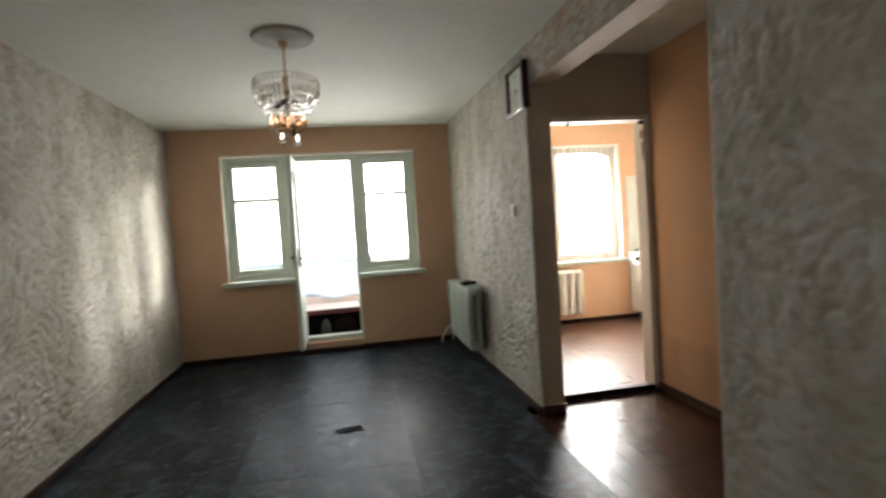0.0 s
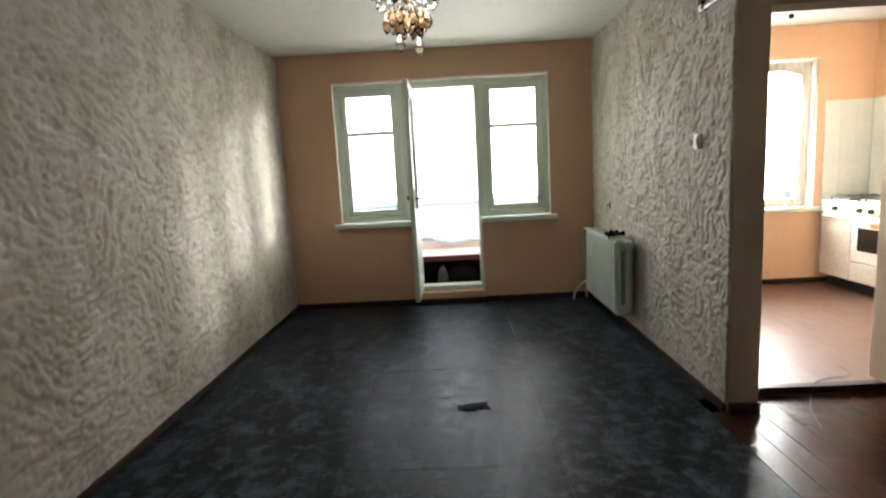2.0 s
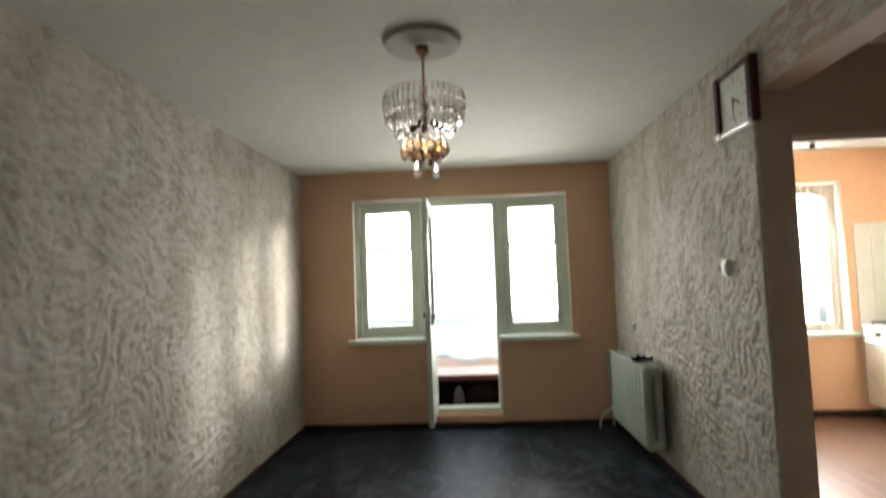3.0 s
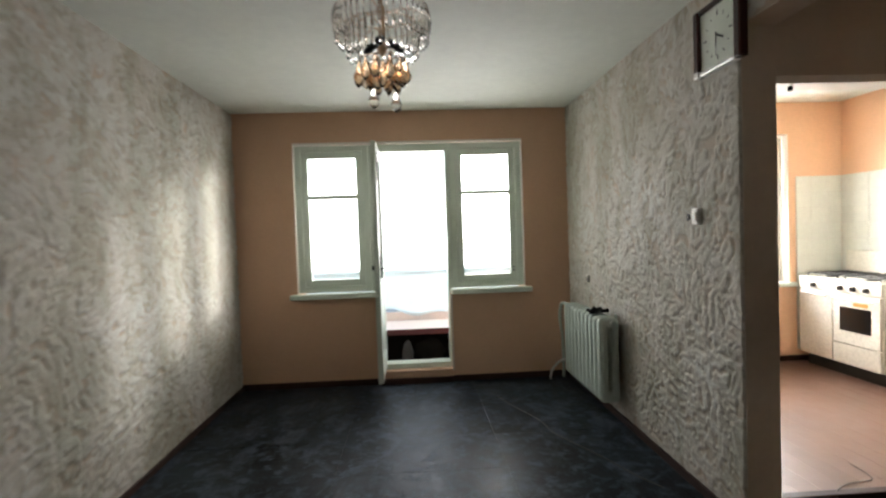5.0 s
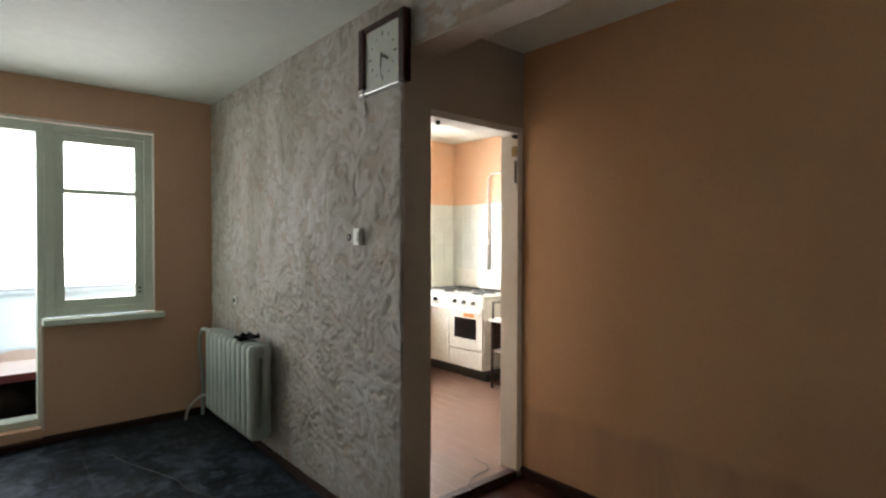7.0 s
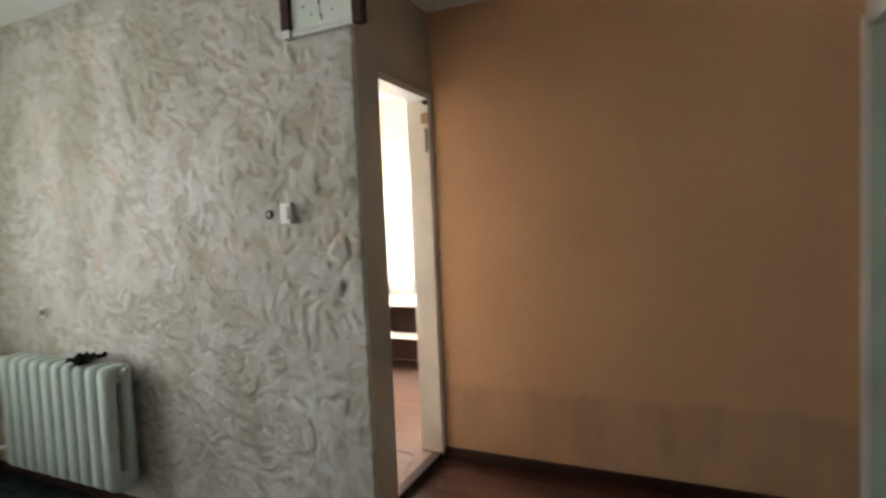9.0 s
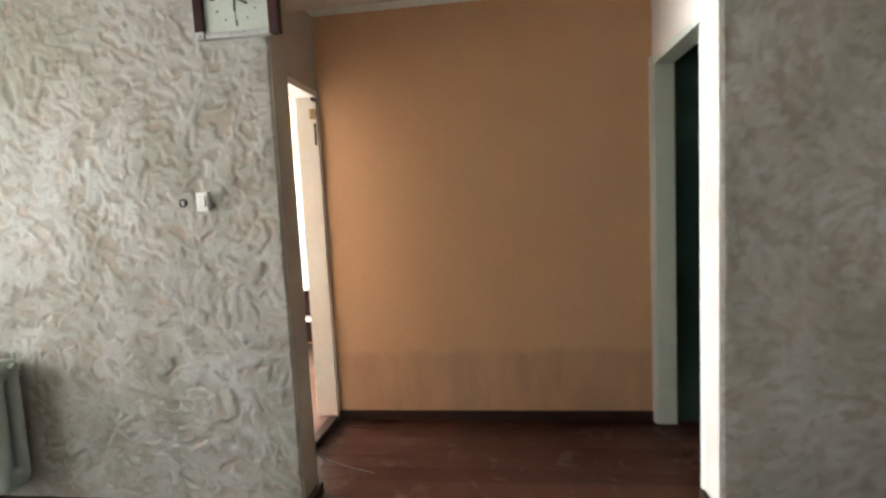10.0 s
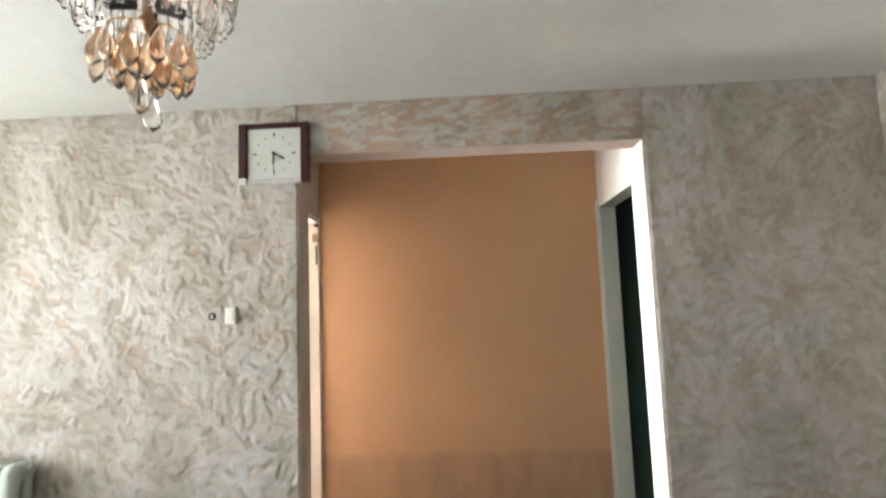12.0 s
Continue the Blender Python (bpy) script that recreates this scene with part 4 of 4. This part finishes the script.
def valance():
    """A sheer half curtain gathered to one side of the kitchen window."""
    bm = bmesh.new()
    n, k = 80, 14
    g = []
    for j in range(k + 1):
        row = []
        for i in range(n + 1):
            u = i / n
            x = 3.22 + 1.13 * u
            side = abs(u - 0.5) * 2
            low = 0.07 + 0.12 * side ** 4 + 0.6 * max(0, (side - 0.8) / 0.2) ** 1.2
            z = 2.17 - low * j / k
            y = FY - 0.005 + 0.012 * math.sin(u * 95 + 2 * math.sin(u * 9))
            row.append(bm.verts.new((x, y, z)))
        g.append(row)
    for a, b in zip(g, g[1:]):
        for i in range(n):
            bm.faces.new((a[i], a[i + 1], b[i + 1], b[i]))
    c = base("curtain", (3.78, FY, 2.18), "sheer beige curtain gathered at the window head", "curtain")
    p = part("cloth", bm, M_CLOTH, c, soft=True)
    p.modifiers.new("thickness", "SOLIDIFY").thickness = 0.002
    rb = bmesh.new()
    rod(rb, (3.215, FY - 0.005, 2.178), (4.355, FY - 0.005, 2.178), 0.008, 8)
    part("rail", rb, M_WHITE, c)


valance()

jr = bmesh.new()
lathe(jr, [(0.03, 0.0), (0.034, 0.01), (0.034, 0.06), (0.022, 0.075), (0.022, 0.09)], (4.16, 8.97, 0.795), 18)
thing("jar", jr, M_CRYSTAL, "small glass jar on the kitchen sill", "jar", soft=True)

# ---- door frames of the hall ----
kd = base("door_2", (2.8, YK, 0.0), "white painted frame of the kitchen doorway, leaf taken off", "door", "", "structure")
part("door_frame", boxes((2.412, 2.46, YK - 0.006, 6.626, KZ, 2.02), (3.195, 3.241, YK - 0.006, 6.626, KZ, 2.02), (2.412, 3.241, YK - 0.006, 6.626, 2.021, 2.058), bevel=0.003), M_WHITE, kd)
part("hinge_plate", boxes((3.187, 3.194, YK - 0.003, YK + 0.035, 1.89, 1.95), bevel=0.001), surface("old_brass", (0.42, 0.30, 0.14), (0.36, 0.25, 0.12), 6, 50, (0.4, 0.6), metal=0.6), kd, "tarnished brass hinge plate")
part("slot", boxes((3.189, 3.194, YK + 0.002, YK + 0.014, 1.735, 1.865)), M_BLACK, kd)
bm = bmesh.new()
rod(bm, (3.194, YK + 0.004, 2.003), (3.165, YK + 0.004, 2.003), 0.012, 10)
part("hook", bm, M_BLACK, kd)
bm = bmesh.new()
rod(bm, (2.63, YK + 0.05, 2.02), (2.63, YK + 0.05, 2.0), 0.012, 10)
part("catch", bm, M_BLACK, kd)
setting("kitchen_threshold", boxes((2.461, 3.194, YK - 0.004, YK + 0.05, 0.0, KZ + 0.006), bevel=0.006), M_BASE, "dark brown worn kitchen threshold", "threshold")
sd = base("door_3", (2.8, YD, 0.0), "grey-white painted frame of the dark doorway", "door", "", "structure")
part("door_frame", boxes((2.432, 2.49, YD - 0.102, YD + 0.006, 0, 2.05), (3.19, 3.248, YD - 0.102, YD + 0.006, 0, 2.05), (2.432, 3.248, YD - 0.102, YD + 0.006, 2.051, 2.088), bevel=0.003), M_FRAME, sd)
part("architrave", boxes((3.205, 3.247, YD + 0.0065, YD + 0.02, 0, 2.10), bevel=0.003), M_WHITE, sd)

# ---- baseboards ----
def baseboard(name, x0, x1, y0, y1, h=0.055):
    setting(name, boxes((x0, x1, y0, y1, 0, h), bevel=0.006), M_BASE, "dark brown painted baseboard", "baseboard")


baseboard("baseboard_1", XW, XW + 0.02, YS, YN - 0.02, 0.04)
baseboard("baseboard_2", XW, 0.46, YN - 0.022, YN)
baseboard("baseboard_3", 1.125, XE, YN - 0.022, YN)
baseboard("baseboard_4", XE - 0.024, XE, Y2, YN - 0.022, 0.045)
baseboard("baseboard_5", XE - 0.024, XE, YS, Y1 + 0.03, 0.06)
baseboard("baseboard_6", XE, XE2, Y2 - 0.034, Y2 - 0.009, 0.06)
baseboard("baseboard_7", XE, XE2, Y1 + 0.009, Y1 + 0.03, 0.06)
baseboard("baseboard_8", XH - 0.022, XH, YD + 0.02, YK - 0.006, 0.06)
setting("baseboard_9", boxes((XE2, XK, YN - 0.026, YN - 0.005, KZ, KZ + 0.05), bevel=0.005), M_BASE, "dark brown painted kitchen baseboard", "baseboard")

# ---- loose things on the floors ----
def cable(name, pts, r, mat, label):
    bm = bmesh.new()
    tube(bm, smooth_path(pts, 6), r, 6)
    thing(name, bm, mat, label, "cable", soft=True)


cable("cord", [(1.45, 8.42, 0.004), (1.51, 8.2, 0.004), (1.66, 7.8, 0.004), (1.70, 7.55, 0.004), (1.86, 7.2, 0.004), (1.98, 6.9, 0.004), (2.06, 6.75, 0.004)], 0.0026, M_CORD, "thin pale cord lying on the dark floor")
cable("cord", [(2.58, 6.10, 0.004), (2.66, 6.3, 0.004), (2.77, 6.47, 0.004), (2.80, 6.496, 0.035), (2.83, 6.53, 0.052), (2.95, 6.6, 0.045), (3.1, 6.63, 0.045), (3.13, 6.8, 0.045)], 0.0022, M_CORD, "thin dusty cord over the kitchen threshold")


def litter():
    """A trodden scrap of sacking, crumpled at one end."""
    bm = bmesh.new()
    g = []
    for j in range(8):
        row = []
        for i in range(13):
            u, v = i / 12 - 0.5, j / 7 - 0.5
            edge = 0.75 + 0.7 * noise.noise(Vector((u * 5, v * 5, 4)))
            z = 0.003 + 0.014 * abs(noise.noise(Vector((u * 9, v * 9, 2)))) * (1.2 - abs(u))
            row.append(bm.verts.new((0.93 + 0.19 * u * edge, 6.51 + 0.09 * v * edge + 0.03 * u, z)))
        g.append(row)
    for p, q in zip(g, g[1:]):
        for i in range(12):
            bm.faces.new((p[i], p[i + 1], q[i + 1], q[i]))
    ob = thing("litter", bm, surface("dusty_sacking", (0.034, 0.041, 0.048), (0.02, 0.025, 0.03), 9, 60, (0.8, 0.95), spec=0.1), "trodden dark scrap of sacking on the floor", "scrap", soft=True)
    ob.modifiers.new("thickness", "SOLIDIFY").thickness = 0.002


litter()

# ---- floor boards, sheets and tiles ----
def pieces(parent, name, cells, mat, z0, z1, gap, bevel=0.0):
    shared = {}
    for x0, x1, y0, y1 in cells:
        key = (round(x1 - x0, 3), round(y1 - y0, 3))
        if key not in shared:
            shared[key] = mesh_of(name, boxes((-key[0] / 2 + gap, key[0] / 2 - gap, -key[1] / 2 + gap, key[1] / 2 - gap, z0, z1), bevel=bevel), mat)
        ob = new(name, shared[key])
        ob.location = ((x0 + x1) / 2, (y0 + y1) / 2, 0)
        ob.parent = parent


def slab(name, x0, x1, y0, y1, z0, z1, mat, label):
    return setting(name, boxes((x0, x1, y0, y1, z0, z1)), mat, label, "floor")


lf = slab("floor_living", XW, 2.16, YS, YN, -0.011, -0.004, M_BLACK, "dark grey-blue painted fibreboard floor, worn and dusty")
xs = (XW, 0.30, 1.30, 2.16)
pieces(lf, "sheet", [(a, b, c, d) for i, (a, b) in enumerate(zip(xs, xs[1:])) for c, d in zip(*(lambda q: (q, q[1:]))((YS, 3.0 + 0.5 * (i % 2), 5.2 + 0.7 * (i % 2), 7.6 - 0.5 * (i % 2), YN)))] + [(2.16, XE, Y2, YN), (2.16, XE, YS, Y1)], M_FLOOR, -0.004, 0.0, 0.0012, 0.0008)
hf = slab("floor_hall", 2.16, XH, 3.2, YK, -0.011, -0.006, M_BASE, "red-brown painted floorboards of the hall")
n = 9
pieces(hf, "floorboard", [(2.16 + i * (XH - 2.16) / n, 2.16 + (i + 1) * (XH - 2.16) / n, Y1 + 0.03 if i == 0 else 3.2, YK) for i in range(n)], M_HALLFLOOR, -0.006, 0.0, 0.0012, 0.0015)
kf = slab("floor_kitchen", XE2, XK, YK + 0.05, YN, -0.011, KZ - 0.006, M_BASE, "pinkish-brown painted kitchen floorboards")
n = 20
pieces(kf, "floorboard", [(XE2 + i * (XK - XE2) / n, XE2 + (i + 1) * (XK - XE2) / n, YK + 0.05, YN) for i in range(n)], M_KFLOOR, KZ - 0.006, KZ, 0.0006, 0.0008)


def tiles(name, axis, at, u0, z0, nu, nz, size, label):
    g = boxes((at, at + 0.004, u0 - nu * size, u0, z0, z0 + nz * size)) if axis == "x" else boxes((u0 - nu * size, u0, at, at + 0.004, z0, z0 + nz * size))
    w = setting(name, g, M_GROUT, label, "tiling")
    h = size / 2 - 0.0015
    me = mesh_of("tile", boxes((-0.004, 0.0, -h, h, -h, h) if axis == "x" else (-h, h, -0.004, 0.0, -h, h), bevel=0.001), M_TILE)
    for i in range(nu):
        for j in range(nz):
            ob = new("tile", me)
            u, z = u0 - (i + 0.5) * size, z0 + (j + 0.5) * size
            ob.location = (at, u, z) if axis == "x" else (u, at, z)
            ob.parent = w


tiles("tiling_1", "y", YN - 0.0085, XK - 0.006, 0.15, 3, 11, 0.15, "white glazed wall tiles beside the window")
tiles("tiling_2", "x", XK - 0.0045, YN - 0.013, 0.15, 14, 11, 0.15, "white glazed wall tiles behind the stove")
